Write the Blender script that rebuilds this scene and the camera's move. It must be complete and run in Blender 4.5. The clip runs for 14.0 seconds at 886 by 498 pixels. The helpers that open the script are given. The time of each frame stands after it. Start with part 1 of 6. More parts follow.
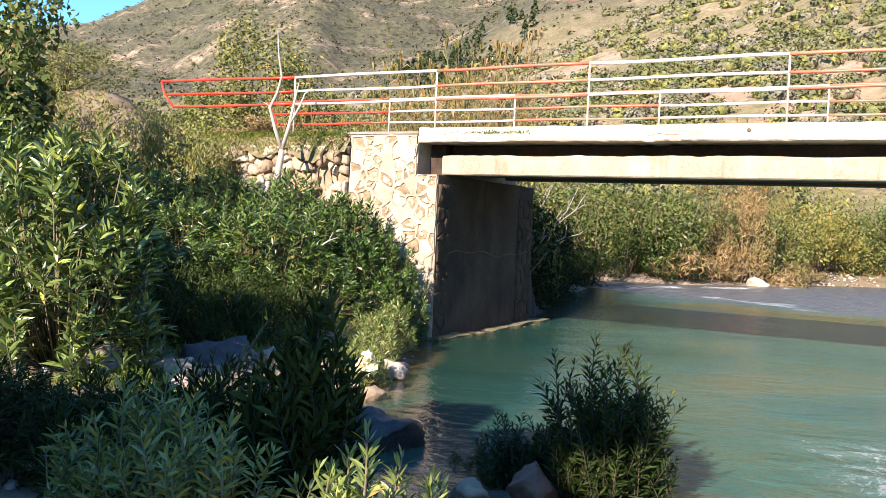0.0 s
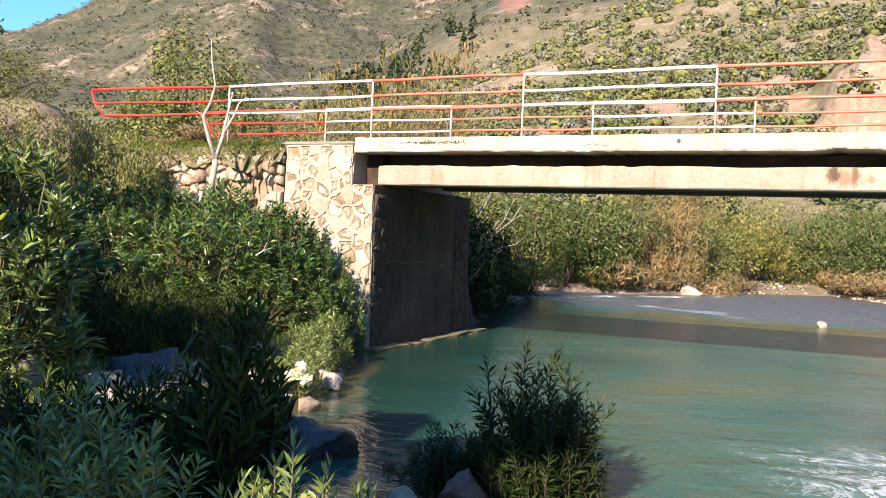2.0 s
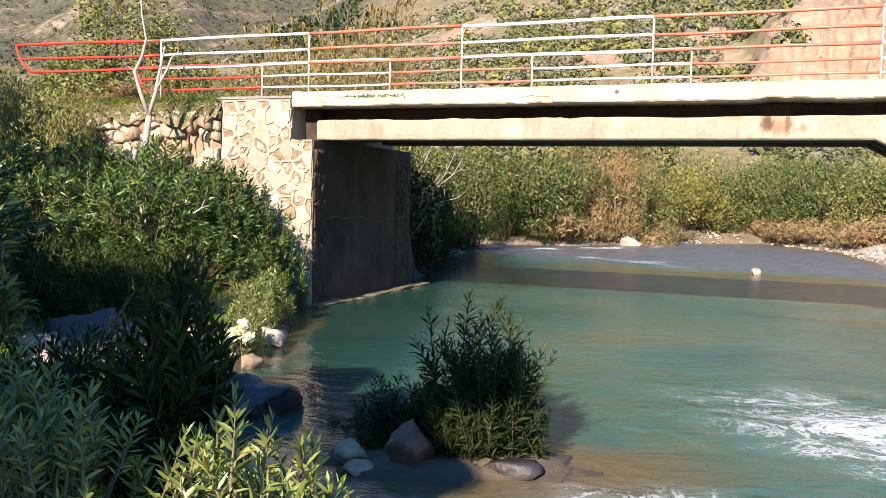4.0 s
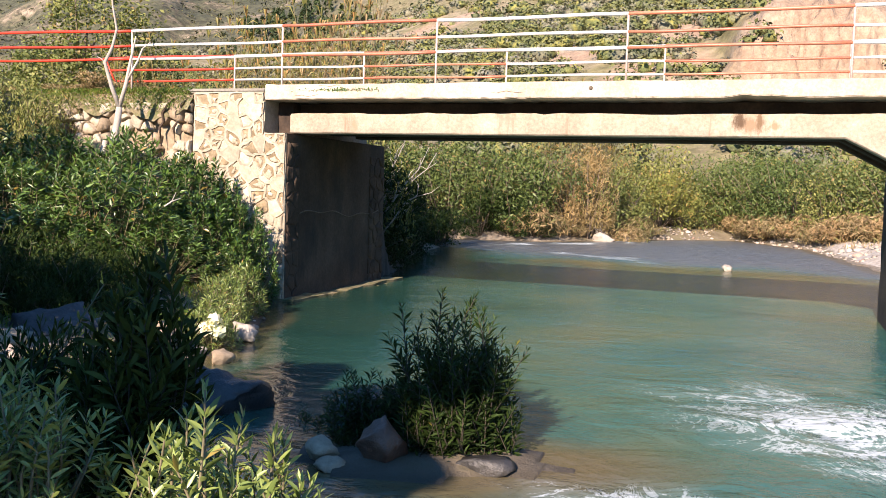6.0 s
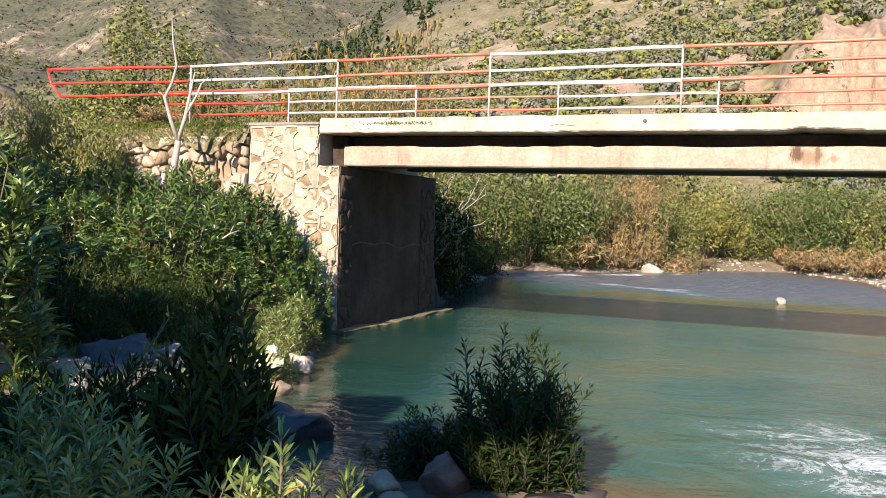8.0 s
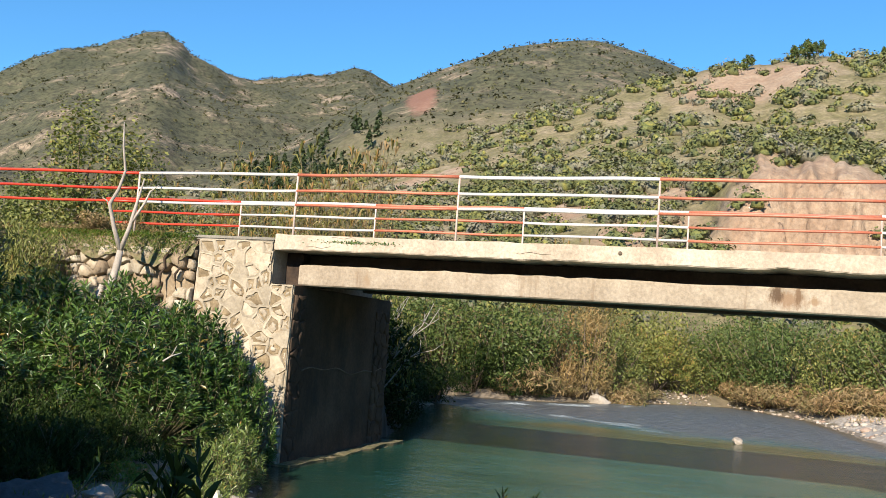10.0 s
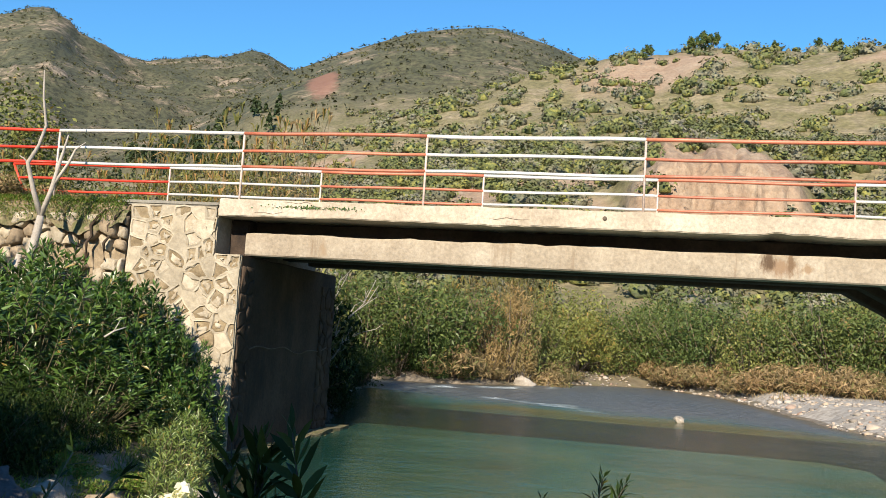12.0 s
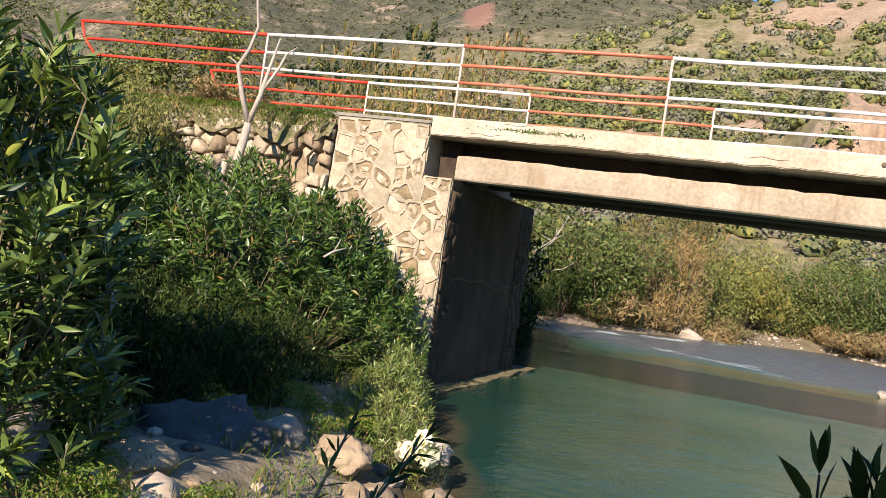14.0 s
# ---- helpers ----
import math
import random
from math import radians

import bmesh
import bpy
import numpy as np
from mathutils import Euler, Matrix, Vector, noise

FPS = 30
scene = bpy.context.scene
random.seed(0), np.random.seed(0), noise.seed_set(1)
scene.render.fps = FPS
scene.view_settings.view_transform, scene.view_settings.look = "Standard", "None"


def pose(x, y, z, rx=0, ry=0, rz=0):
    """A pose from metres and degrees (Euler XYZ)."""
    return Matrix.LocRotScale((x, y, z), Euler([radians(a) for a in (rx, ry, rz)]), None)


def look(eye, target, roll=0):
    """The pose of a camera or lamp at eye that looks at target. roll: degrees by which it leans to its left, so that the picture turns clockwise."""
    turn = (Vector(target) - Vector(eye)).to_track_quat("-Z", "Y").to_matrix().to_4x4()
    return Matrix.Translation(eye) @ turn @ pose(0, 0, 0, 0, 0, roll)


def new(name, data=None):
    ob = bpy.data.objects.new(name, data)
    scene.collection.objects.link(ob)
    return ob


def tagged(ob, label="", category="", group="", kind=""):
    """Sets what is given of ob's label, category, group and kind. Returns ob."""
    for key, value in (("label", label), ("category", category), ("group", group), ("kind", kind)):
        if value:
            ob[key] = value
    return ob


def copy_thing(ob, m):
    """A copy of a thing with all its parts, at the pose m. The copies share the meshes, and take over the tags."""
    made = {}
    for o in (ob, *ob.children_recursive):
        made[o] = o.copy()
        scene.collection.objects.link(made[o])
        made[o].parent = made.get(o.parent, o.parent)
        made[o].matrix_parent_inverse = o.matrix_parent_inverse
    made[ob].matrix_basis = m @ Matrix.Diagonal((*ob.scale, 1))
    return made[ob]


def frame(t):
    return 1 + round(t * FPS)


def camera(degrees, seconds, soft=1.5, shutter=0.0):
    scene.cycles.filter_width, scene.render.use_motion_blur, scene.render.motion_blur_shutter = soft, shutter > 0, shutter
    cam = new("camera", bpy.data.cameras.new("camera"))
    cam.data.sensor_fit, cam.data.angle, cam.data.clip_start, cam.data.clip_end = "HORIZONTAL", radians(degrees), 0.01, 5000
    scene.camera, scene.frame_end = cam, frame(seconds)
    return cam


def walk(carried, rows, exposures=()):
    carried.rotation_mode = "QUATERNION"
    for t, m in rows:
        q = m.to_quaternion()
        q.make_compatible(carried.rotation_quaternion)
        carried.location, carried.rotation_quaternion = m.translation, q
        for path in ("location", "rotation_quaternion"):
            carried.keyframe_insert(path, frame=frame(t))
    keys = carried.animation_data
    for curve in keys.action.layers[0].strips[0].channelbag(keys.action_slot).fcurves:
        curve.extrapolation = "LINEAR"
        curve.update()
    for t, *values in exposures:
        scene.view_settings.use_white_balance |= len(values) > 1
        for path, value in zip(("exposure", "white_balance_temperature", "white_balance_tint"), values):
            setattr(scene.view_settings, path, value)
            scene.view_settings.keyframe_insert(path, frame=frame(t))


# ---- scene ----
cam = camera(51.3, 14.0, 0.8)
PATH = [
    (0, (7.851, -14.105, 2.009), (6.881, -12.357, 1.953), 2.5),
    (0.5, (7.87, -14.098, 2.014), (6.895, -12.352, 2.036), 3.0),
    (1, (7.873, -14.089, 2.005), (6.915, -12.333, 2.031), 3.1),
    (1.5, (7.891, -14.075, 1.994), (6.983, -12.293, 1.997), 3.1),
    (2, (7.911, -14.08, 1.987), (7.055, -12.273, 1.961), 2.3),
    (2.5, (7.933, -14.086, 1.968), (7.139, -12.251, 1.9), 1.7),
    (3, (7.911, -14.083, 1.958), (7.149, -12.238, 1.842), 1.5),
    (5.5, (7.926, -14.023, 1.963), (7.221, -12.155, 1.843), 1.4),
    (6, (7.9, -14.027, 1.966), (7.217, -12.152, 1.838), 1.8),
    (6.5, (7.901, -14.046, 1.957), (7.225, -12.167, 1.841), 1.7),
    (7, (7.887, -14.115, 1.984), (7.181, -12.246, 1.899), 0.4),
    (7.5, (7.862, -14.145, 1.994), (7.12, -12.289, 1.911), 1.4),
    (7.7, (7.842, -14.143, 2.001), (7.072, -12.299, 1.922), 1.7),
    (9.8, (7.142, -13.438, 2.106), (6.407, -11.584, 2.257), 4.8),
    (10, (7.094, -13.418, 2.153), (6.435, -11.54, 2.347), 4.2),
    (10.5, (6.837, -13.322, 2.119), (6.315, -11.4, 2.301), 5.9),
    (11, (6.516, -13.057, 1.934), (6.024, -11.133, 2.163), 4.9),
    (11.5, (6.141, -12.856, 1.921), (5.705, -10.915, 2.122), 3.8),
    (12, (5.818, -12.567, 1.902), (5.37, -10.626, 2.083), 3.7),
    (12.5, (5.528, -12.316, 1.851), (4.964, -10.408, 2.053), 3.9),
    (13, (5.17, -12.082, 1.812), (4.608, -10.169, 1.963), 4.6),
    (13.5, (4.795, -11.803, 1.815), (4.248, -9.882, 1.916), 7.0),
    (14, (4.431, -11.714, 1.819), (3.71, -9.848, 1.831), 8.4),
]
walk(cam, [(t, look(eye, target, roll)) for t, eye, target, roll in PATH],
     [(0, 1.58, 6600, 24), (0.6, 1.38, 6600, 24), (3, 1.36, 6600, 24), (7.7, 1.30, 6600, 23), (9.8, 0.86, 6400, 13), (11, 0.78, 6400, 10), (13, 0.78, 6500, 12), (14, 0.98, 6700, 18)])

# ---- light ----
SUN_TO = Vector((-0.035, -1.0, 0.53)).normalized()
world = bpy.data.worlds.new("world")
scene.world = world
world.use_nodes = True
_wn = world.node_tree
_wn.nodes.clear()
_sky = _wn.nodes.new("ShaderNodeTexSky")
_sky.sky_type = "NISHITA"
_sky.sun_disc = False
_sky.sun_elevation = math.asin(SUN_TO.z)
_sky.sun_rotation = math.atan2(SUN_TO.x, SUN_TO.y)
_sky.air_density, _sky.dust_density, _sky.ozone_density = 1.0, 0.0, 3.0
_bg = _wn.nodes.new("ShaderNodeBackground")
_bg.inputs["Strength"].default_value = 0.088
_out = _wn.nodes.new("ShaderNodeOutputWorld")
_tint = _wn.nodes.new("ShaderNodeMix")
_tint.data_type, _tint.blend_type = "RGBA", "MULTIPLY"
_tint.inputs[0].default_value = 1.0
_tint.inputs[7].default_value = (0.52, 1.0, 1.24, 1)
_wn.links.new(_sky.outputs[0], _tint.inputs[6])
_wn.links.new(_tint.outputs[2], _bg.inputs[0])
_wn.links.new(_bg.outputs[0], _out.inputs[0])
sun = new("sun", bpy.data.lights.new("sun", "SUN"))
sun.data.energy, sun.data.angle, sun.data.color = 5.0, radians(0.53), (1.0, 0.87, 0.68)
sun.matrix_world = look(SUN_TO * 60, (0, 0, 0))


# ---- numeric helpers ----
def hash2(ix, iy, seed=0):
    h = (ix.astype(np.int64) * 374761393 + iy.astype(np.int64) * 668265263 + seed * 144665) & 0xFFFFFFFF
    h = ((h ^ (h >> 13)) * 1274126177) & 0xFFFFFFFF
    return ((h ^ (h >> 16)) & 0xFFFF) / 65535.0


def vnoise(x, y, seed=0):
    ix, iy = np.floor(x), np.floor(y)
    fx, fy = x - ix, y - iy
    fx, fy = fx * fx * (3 - 2 * fx), fy * fy * (3 - 2 * fy)
    a, b = hash2(ix, iy, seed), hash2(ix + 1, iy, seed)
    c, d = hash2(ix, iy + 1, seed), hash2(ix + 1, iy + 1, seed)
    return (a + (b - a) * fx) * (1 - fy) + (c + (d - c) * fx) * fy


def fbm(x, y, octaves=4, seed=0):
    total, amp, norm = 0.0, 1.0, 0.0
    for k in range(octaves):
        total = total + amp * vnoise(x * 2 ** k + 17.3 * k, y * 2 ** k - 9.1 * k, seed + k)
        norm += amp
        amp *= 0.5
    return total / norm * 2 - 1


def sstep(a, b, v):
    t = np.clip((v - a) / (b - a), 0, 1)
    return t * t * (3 - 2 * t)


def bump(v, centre, width):
    return np.exp(-((v - centre) / width) ** 2)


# ---- materials ----
def material(name):
    m = bpy.data.materials.new(name)
    m.use_nodes = True
    nt = m.node_tree
    nt.nodes.clear()
    out = nt.nodes.new("ShaderNodeOutputMaterial")
    b = nt.nodes.new("ShaderNodeBsdfPrincipled")
    nt.links.new(b.outputs[0], out.inputs[0])
    return m, nt, b, out


def node(nt, kind, **inputs):
    n = nt.nodes.new(kind)
    for k, v in inputs.items():
        n.inputs[k.replace("_", " ")].default_value = v
    return n


def coords(nt, scale=1.0, obj=False):
    if obj:
        src = nt.nodes.new("ShaderNodeTexCoord").outputs["Object"]
    else:
        src = nt.nodes.new("ShaderNodeNewGeometry").outputs["Position"]
    if scale == 1.0:
        return src
    mp = nt.nodes.new("ShaderNodeMapping")
    mp.inputs["Scale"].default_value = scale if isinstance(scale, tuple) else (scale, scale, scale)
    nt.links.new(src, mp.inputs["Vector"])
    return mp.outputs[0]


def noise_tex(nt, scale, detail=4, rough=0.6, vec=None, distortion=0.0):
    n = node(nt, "ShaderNodeTexNoise", Scale=scale, Detail=detail, Roughness=rough, Distortion=distortion)
    nt.links.new(vec if vec is not None else coords(nt), n.inputs["Vector"])
    return n.outputs["Fac"]


def ramp(nt, fac, stops):
    r = nt.nodes.new("ShaderNodeValToRGB")
    el = r.color_ramp.elements
    while len(el) < len(stops):
        el.new(0.5)
    for e, (p, c) in zip(el, stops):
        e.position = p
        e.color = (*c, 1) if isinstance(c, tuple) else (c, c, c, 1)
    nt.links.new(fac, r.inputs[0])
    return r.outputs[0]


def mix(nt, fac, a, b, mode="MIX"):
    n = nt.nodes.new("ShaderNodeMix")
    n.data_type, n.blend_type = "RGBA", mode
    for sock, v in ((n.inputs[0], fac), (n.inputs[6], a), (n.inputs[7], b)):
        if isinstance(v, (int, float)):
            sock.default_value = v
        elif isinstance(v, tuple):
            sock.default_value = (*v, 1)
        else:
            nt.links.new(v, sock)
    return n.outputs[2]


def maths(nt, op, a, b=0.0, clamp=False):
    n = nt.nodes.new("ShaderNodeMath")
    n.operation, n.use_clamp = op, clamp
    for sock, v in zip(n.inputs, (a, b)):
        if isinstance(v, (int, float)):
            sock.default_value = v
        else:
            nt.links.new(v, sock)
    return n.outputs[0]


def relief(nt, b, height, strength=0.5, distance=0.02):
    n = node(nt, "ShaderNodeBump", Strength=strength, Distance=distance)
    nt.links.new(height, n.inputs["Height"])
    nt.links.new(n.outputs[0], b.inputs["Normal"])


def attr(nt, name):
    n = nt.nodes.new("ShaderNodeAttribute")
    n.attribute_name = name
    return n.outputs["Fac"]


def leaf_material(name, dark, light, dry=None, dry_share=0.0, rough=0.45, thin=0.3, patch=0.6, fine=0, gloss=0.3):
    """Leaves: each its own shade, larger patches of hue, light passing through the blade."""
    m, nt, b, out = material(name)
    geo = nt.nodes.new("ShaderNodeNewGeometry")
    rnd = geo.outputs["Random Per Island"]
    col = ramp(nt, rnd, [(0.0, dark), (0.55, tuple((p + q) / 2 for p, q in zip(dark, light))), (1.0, light)])
    if dry:
        sw = maths(nt, "GREATER_THAN", maths(nt, "FRACT", maths(nt, "MULTIPLY", rnd, 37.7)), 1 - dry_share)
        col = mix(nt, sw, col, dry)
    oi = nt.nodes.new("ShaderNodeObjectInfo")
    tint = ramp(nt, oi.outputs["Random"], [(0.0, (0.82, 0.88, 0.8)), (1.0, (1.15, 1.08, 1.0))])
    col = mix(nt, 1.0, col, tint, "MULTIPLY")
    big = noise_tex(nt, patch, 2)
    col = mix(nt, 1.0, col, ramp(nt, big, [(0.3, (0.75, 0.8, 0.7)), (0.7, (1.2, 1.12, 1.0))]), "MULTIPLY")
    col = mix(nt, 1.0, col, ramp(nt, noise_tex(nt, fine, 2, 0.8), [(0.35, 0.45), (0.65, 1.3)]), "MULTIPLY") if fine else col
    nt.links.new(col, b.inputs["Base Color"])
    b.inputs["Roughness"].default_value = rough
    b.inputs["Specular IOR Level"].default_value = gloss
    tr = nt.nodes.new("ShaderNodeBsdfTranslucent")
    nt.links.new(mix(nt, 1.0, col, (1.1, 1.15, 0.5), "MULTIPLY"), tr.inputs[0])
    ms = nt.nodes.new("ShaderNodeMixShader")
    ms.inputs[0].default_value = thin
    nt.links.new(b.outputs[0], ms.inputs[1])
    nt.links.new(tr.outputs[0], ms.inputs[2])
    nt.links.new(ms.outputs[0], out.inputs[0])
    return m


def rough_material(name, stops, scale, rough=0.85, bump_strength=0.5, bump_distance=0.02, fine=None, stain=None, obj=False):
    """Mineral or bark: a coarse and a fine noise of colour, relief from the fine one."""
    m, nt, b, out = material(name)
    v = coords(nt, 1.0, obj)
    big = noise_tex(nt, scale, 5, 0.65, v)
    col = ramp(nt, big, stops)
    small = noise_tex(nt, fine or scale * 9, 5, 0.7, v)
    col = mix(nt, 1.0, col, ramp(nt, small, [(0.25, 0.68), (0.75, 1.25)]), "MULTIPLY")
    if stain:
        colour, sc, lo, hi = stain
        sv = coords(nt, sc if isinstance(sc, tuple) else (sc, sc, sc), obj)
        col = mix(nt, ramp(nt, noise_tex(nt, 1.0, 5, 0.7, sv), [(lo, 0.0), (hi, 1.0)]), col, colour)
    oi = nt.nodes.new("ShaderNodeObjectInfo")
    col = mix(nt, 1.0, col, ramp(nt, oi.outputs["Random"], [(0, 0.8), (1, 1.15)]), "MULTIPLY")
    nt.links.new(col, b.inputs["Base Color"])
    b.inputs["Roughness"].default_value = rough
    relief(nt, b, small, bump_strength, bump_distance)
    return m


MAT_CONCRETE = rough_material("weathered_concrete", [(0.3, (0.30, 0.245, 0.18)), (0.55, (0.41, 0.35, 0.27)), (0.75, (0.48, 0.42, 0.335))], 1.6, 0.9, 0.45, 0.015, 22,
                              ((0.16, 0.13, 0.10), (5.0, 5.0, 0.9), 0.62, 0.80))
MAT_BEAM = rough_material("stained_beam_concrete", [(0.3, (0.30, 0.245, 0.18)), (0.55, (0.41, 0.35, 0.27)), (0.75, (0.48, 0.42, 0.335))], 1.6, 0.9, 0.45, 0.015, 22,
                          ((0.24, 0.175, 0.115), (5.0, 5.0, 0.5), 0.56, 0.74))


def add_patch(m, centre, half, colour):
    """A water stain of ragged outline, run down round one place."""
    nt = m.node_tree
    b = [n for n in nt.nodes if n.type == "BSDF_PRINCIPLED"][0]
    link = b.inputs["Base Color"].links[0]
    old = link.from_socket
    mp = nt.nodes.new("ShaderNodeMapping")
    mp.vector_type = "TEXTURE"
    mp.inputs["Location"].default_value = centre
    mp.inputs["Scale"].default_value = half
    nt.links.new(coords(nt), mp.inputs["Vector"])
    ln = nt.nodes.new("ShaderNodeVectorMath")
    ln.operation = "LENGTH"
    nt.links.new(mp.outputs[0], ln.inputs[0])
    ragged = maths(nt, "ADD", ln.outputs["Value"], maths(nt, "MULTIPLY", noise_tex(nt, 1.0, 5, 0.75, coords(nt, (11, 11, 4))), 1.8))
    fac = ramp(nt, maths(nt, "MULTIPLY", ragged, 0.5), [(0.60, 0.95), (0.80, 0.0)])
    nt.links.new(mix(nt, fac, old, colour), b.inputs["Base Color"])


add_patch(MAT_BEAM, (7.42, 0.1, 3.05), (0.42, 0.8, 0.22), (0.24, 0.16, 0.10))
add_patch(MAT_BEAM, (7.27, 0.1, 3.12), (0.17, 0.8, 0.26), (0.085, 0.052, 0.03))
add_patch(MAT_BEAM, (7.55, 0.1, 3.10), (0.10, 0.8, 0.26), (0.15, 0.095, 0.055))
add_patch(MAT_BEAM, (7.75, 0.1, 3.02), (0.14, 0.6, 0.10), (0.26, 0.18, 0.11))
add_patch(MAT_BEAM, (1.1, 0.1, 3.0), (0.10, 0.6, 0.22), (0.28, 0.21, 0.14))
MAT_GREY = rough_material("grey_concrete", [(0.3, (0.20, 0.185, 0.155)), (0.7, (0.33, 0.31, 0.26))], 2.0, 0.95, 0.6, 0.02, 25)
# stained plaster whose base colour also holds the shade on the flank
MAT_PLASTER = rough_material("shaded_stained_plaster", [(0.3, (0.044, 0.028, 0.017)), (0.5, (0.078, 0.051, 0.032)), (0.75, (0.125, 0.085, 0.055))], 1.1, 0.92, 0.5, 0.02, 16,
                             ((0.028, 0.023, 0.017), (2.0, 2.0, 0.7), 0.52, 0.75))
# near-black base: the shade under the deck is put into the concrete
MAT_PIER = rough_material("shade_dark_concrete", [(0.3, (0.042, 0.028, 0.018)), (0.7, (0.095, 0.066, 0.044))], 1.5, 0.92, 0.5, 0.02, 18)
MAT_RECESS = rough_material("black_recess_concrete", [(0.3, (0.018, 0.012, 0.009)), (0.7, (0.06, 0.04, 0.027))], 4.0, 0.95, 0.6, 0.02, 20)
MAT_MORTAR = rough_material("cream_mortar", [(0.3, (0.335, 0.285, 0.205)), (0.7, (0.47, 0.41, 0.31))], 3.0, 0.95, 0.8, 0.025, 13, ((0.30, 0.235, 0.155), 4.5, 0.58, 0.72))
MAT_STONE = rough_material("rubble_stone", [(0.25, (0.27, 0.215, 0.145)), (0.5, (0.37, 0.305, 0.215)), (0.75, (0.45, 0.385, 0.285))], 2.6, 0.88, 0.8, 0.025, 20,
                           ((0.47, 0.415, 0.32), 3.5, 0.42, 0.58))
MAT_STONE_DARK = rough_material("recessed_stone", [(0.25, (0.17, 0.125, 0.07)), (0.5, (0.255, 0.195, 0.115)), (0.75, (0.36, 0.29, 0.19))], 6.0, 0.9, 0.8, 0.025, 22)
MAT_WHITE = rough_material("white_paint", [(0.3, (0.62, 0.60, 0.56)), (0.7, (0.72, 0.71, 0.69))], 3.0, 0.45, 0.15, 0.003, 40, ((0.36, 0.20, 0.12), 6.0, 0.66, 0.74))
MAT_RED = rough_material("faded_red_paint", [(0.3, (0.46, 0.13, 0.07)), (0.7, (0.56, 0.20, 0.115))], 3.0, 0.45, 0.15, 0.003, 40, ((0.45, 0.22, 0.13), 6.0, 0.55, 0.72))
MAT_BRIGHT_RED = rough_material("red_paint", [(0.3, (0.55, 0.035, 0.014)), (0.7, (0.66, 0.065, 0.028))], 3.0, 0.4, 0.15, 0.003, 40)
MAT_POST = rough_material("dull_pink_paint", [(0.3, (0.50, 0.36, 0.30)), (0.7, (0.66, 0.56, 0.50))], 4.0, 0.5, 0.15, 0.003, 40)
MAT_BARK_PALE = rough_material("pale_bark", [(0.3, (0.34, 0.30, 0.25)), (0.7, (0.50, 0.45, 0.39))], 6.0, 0.85, 0.6, 0.01, 40, obj=True)
MAT_BARK = rough_material("brown_bark", [(0.3, (0.10, 0.075, 0.05)), (0.7, (0.22, 0.17, 0.12))], 6.0, 0.9, 0.6, 0.01, 40, obj=True)
# bark darkened so that the stems of the shaded oleanders carry their shade
MAT_BARK_SHADED = rough_material("shaded_bark", [(0.3, (0.022, 0.018, 0.012)), (0.7, (0.06, 0.047, 0.03))], 6.0, 0.9, 0.6, 0.01, 40, obj=True)
MAT_STEM = rough_material("green_brown_stem", [(0.3, (0.10, 0.085, 0.045)), (0.7, (0.20, 0.17, 0.09))], 8.0, 0.8, 0.4, 0.005, 50, obj=True)
MAT_TWIG = rough_material("bleached_twig", [(0.3, (0.34, 0.31, 0.27)), (0.7, (0.52, 0.48, 0.42))], 6.0, 0.85, 0.4, 0.005, 40, obj=True)
MAT_ROCK = rough_material("grey_river_rock", [(0.25, (0.040, 0.041, 0.044)), (0.5, (0.080, 0.080, 0.083)), (0.75, (0.15, 0.147, 0.145))], 2.2, 0.8, 0.7, 0.03, 14, obj=True)
# wet rock taken nearly black, with the channel's shade in the colour
MAT_SHADED_WET_ROCK = rough_material("shaded_wet_rock", [(0.25, (0.016, 0.016, 0.016)), (0.5, (0.032, 0.031, 0.030)), (0.75, (0.065, 0.061, 0.056))], 2.6, 0.42, 0.7, 0.03, 14, obj=True)
MAT_RED_ROCK = rough_material("red_brown_rock", [(0.25, (0.085, 0.042, 0.026)), (0.5, (0.15, 0.075, 0.046)), (0.75, (0.24, 0.14, 0.09))], 3.0, 0.5, 0.7, 0.03, 16, obj=True)
MAT_PALE_ROCK = rough_material("pale_limestone", [(0.25, (0.25, 0.22, 0.18)), (0.75, (0.44, 0.39, 0.33))], 3.0, 0.85, 0.7, 0.03, 16, obj=True)
MAT_SOIL = rough_material("tan_bank_soil", [(0.3, (0.16, 0.12, 0.075)), (0.7, (0.34, 0.27, 0.18))], 5.0, 0.95, 0.8, 0.03, 14)
MAT_MOSSY = rough_material("mossy_soil", [(0.3, (0.13, 0.105, 0.06)), (0.5, (0.22, 0.18, 0.10)), (0.7, (0.33, 0.275, 0.18))], 5.0, 0.95, 0.9, 0.04, 22, ((0.115, 0.13, 0.045), 6.5, 0.40, 0.66))
MAT_TAN_ROCK = rough_material("tan_rock", [(0.25, (0.20, 0.145, 0.09)), (0.75, (0.40, 0.32, 0.22))], 3.0, 0.85, 0.7, 0.03, 16, obj=True)

LEAF_OLEANDER = leaf_material("oleander_leaf", (0.018, 0.050, 0.013), (0.115, 0.205, 0.050), (0.26, 0.19, 0.06), 0.015, 0.32, 0.10, gloss=0.5)
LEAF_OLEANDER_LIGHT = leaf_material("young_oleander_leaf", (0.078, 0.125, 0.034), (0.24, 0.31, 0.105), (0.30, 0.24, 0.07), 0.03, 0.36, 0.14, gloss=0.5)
LEAF_OLIVE = leaf_material("dusty_olive_leaf", (0.105, 0.135, 0.045), (0.245, 0.265, 0.095), (0.28, 0.21, 0.09), 0.045, 0.6, 0.2, 0.5)
LEAF_DARK = leaf_material("dark_shrub_leaf", (0.055, 0.090, 0.028), (0.150, 0.195, 0.066), (0.22, 0.17, 0.08), 0.07, 0.5, 0.2, 0.5)
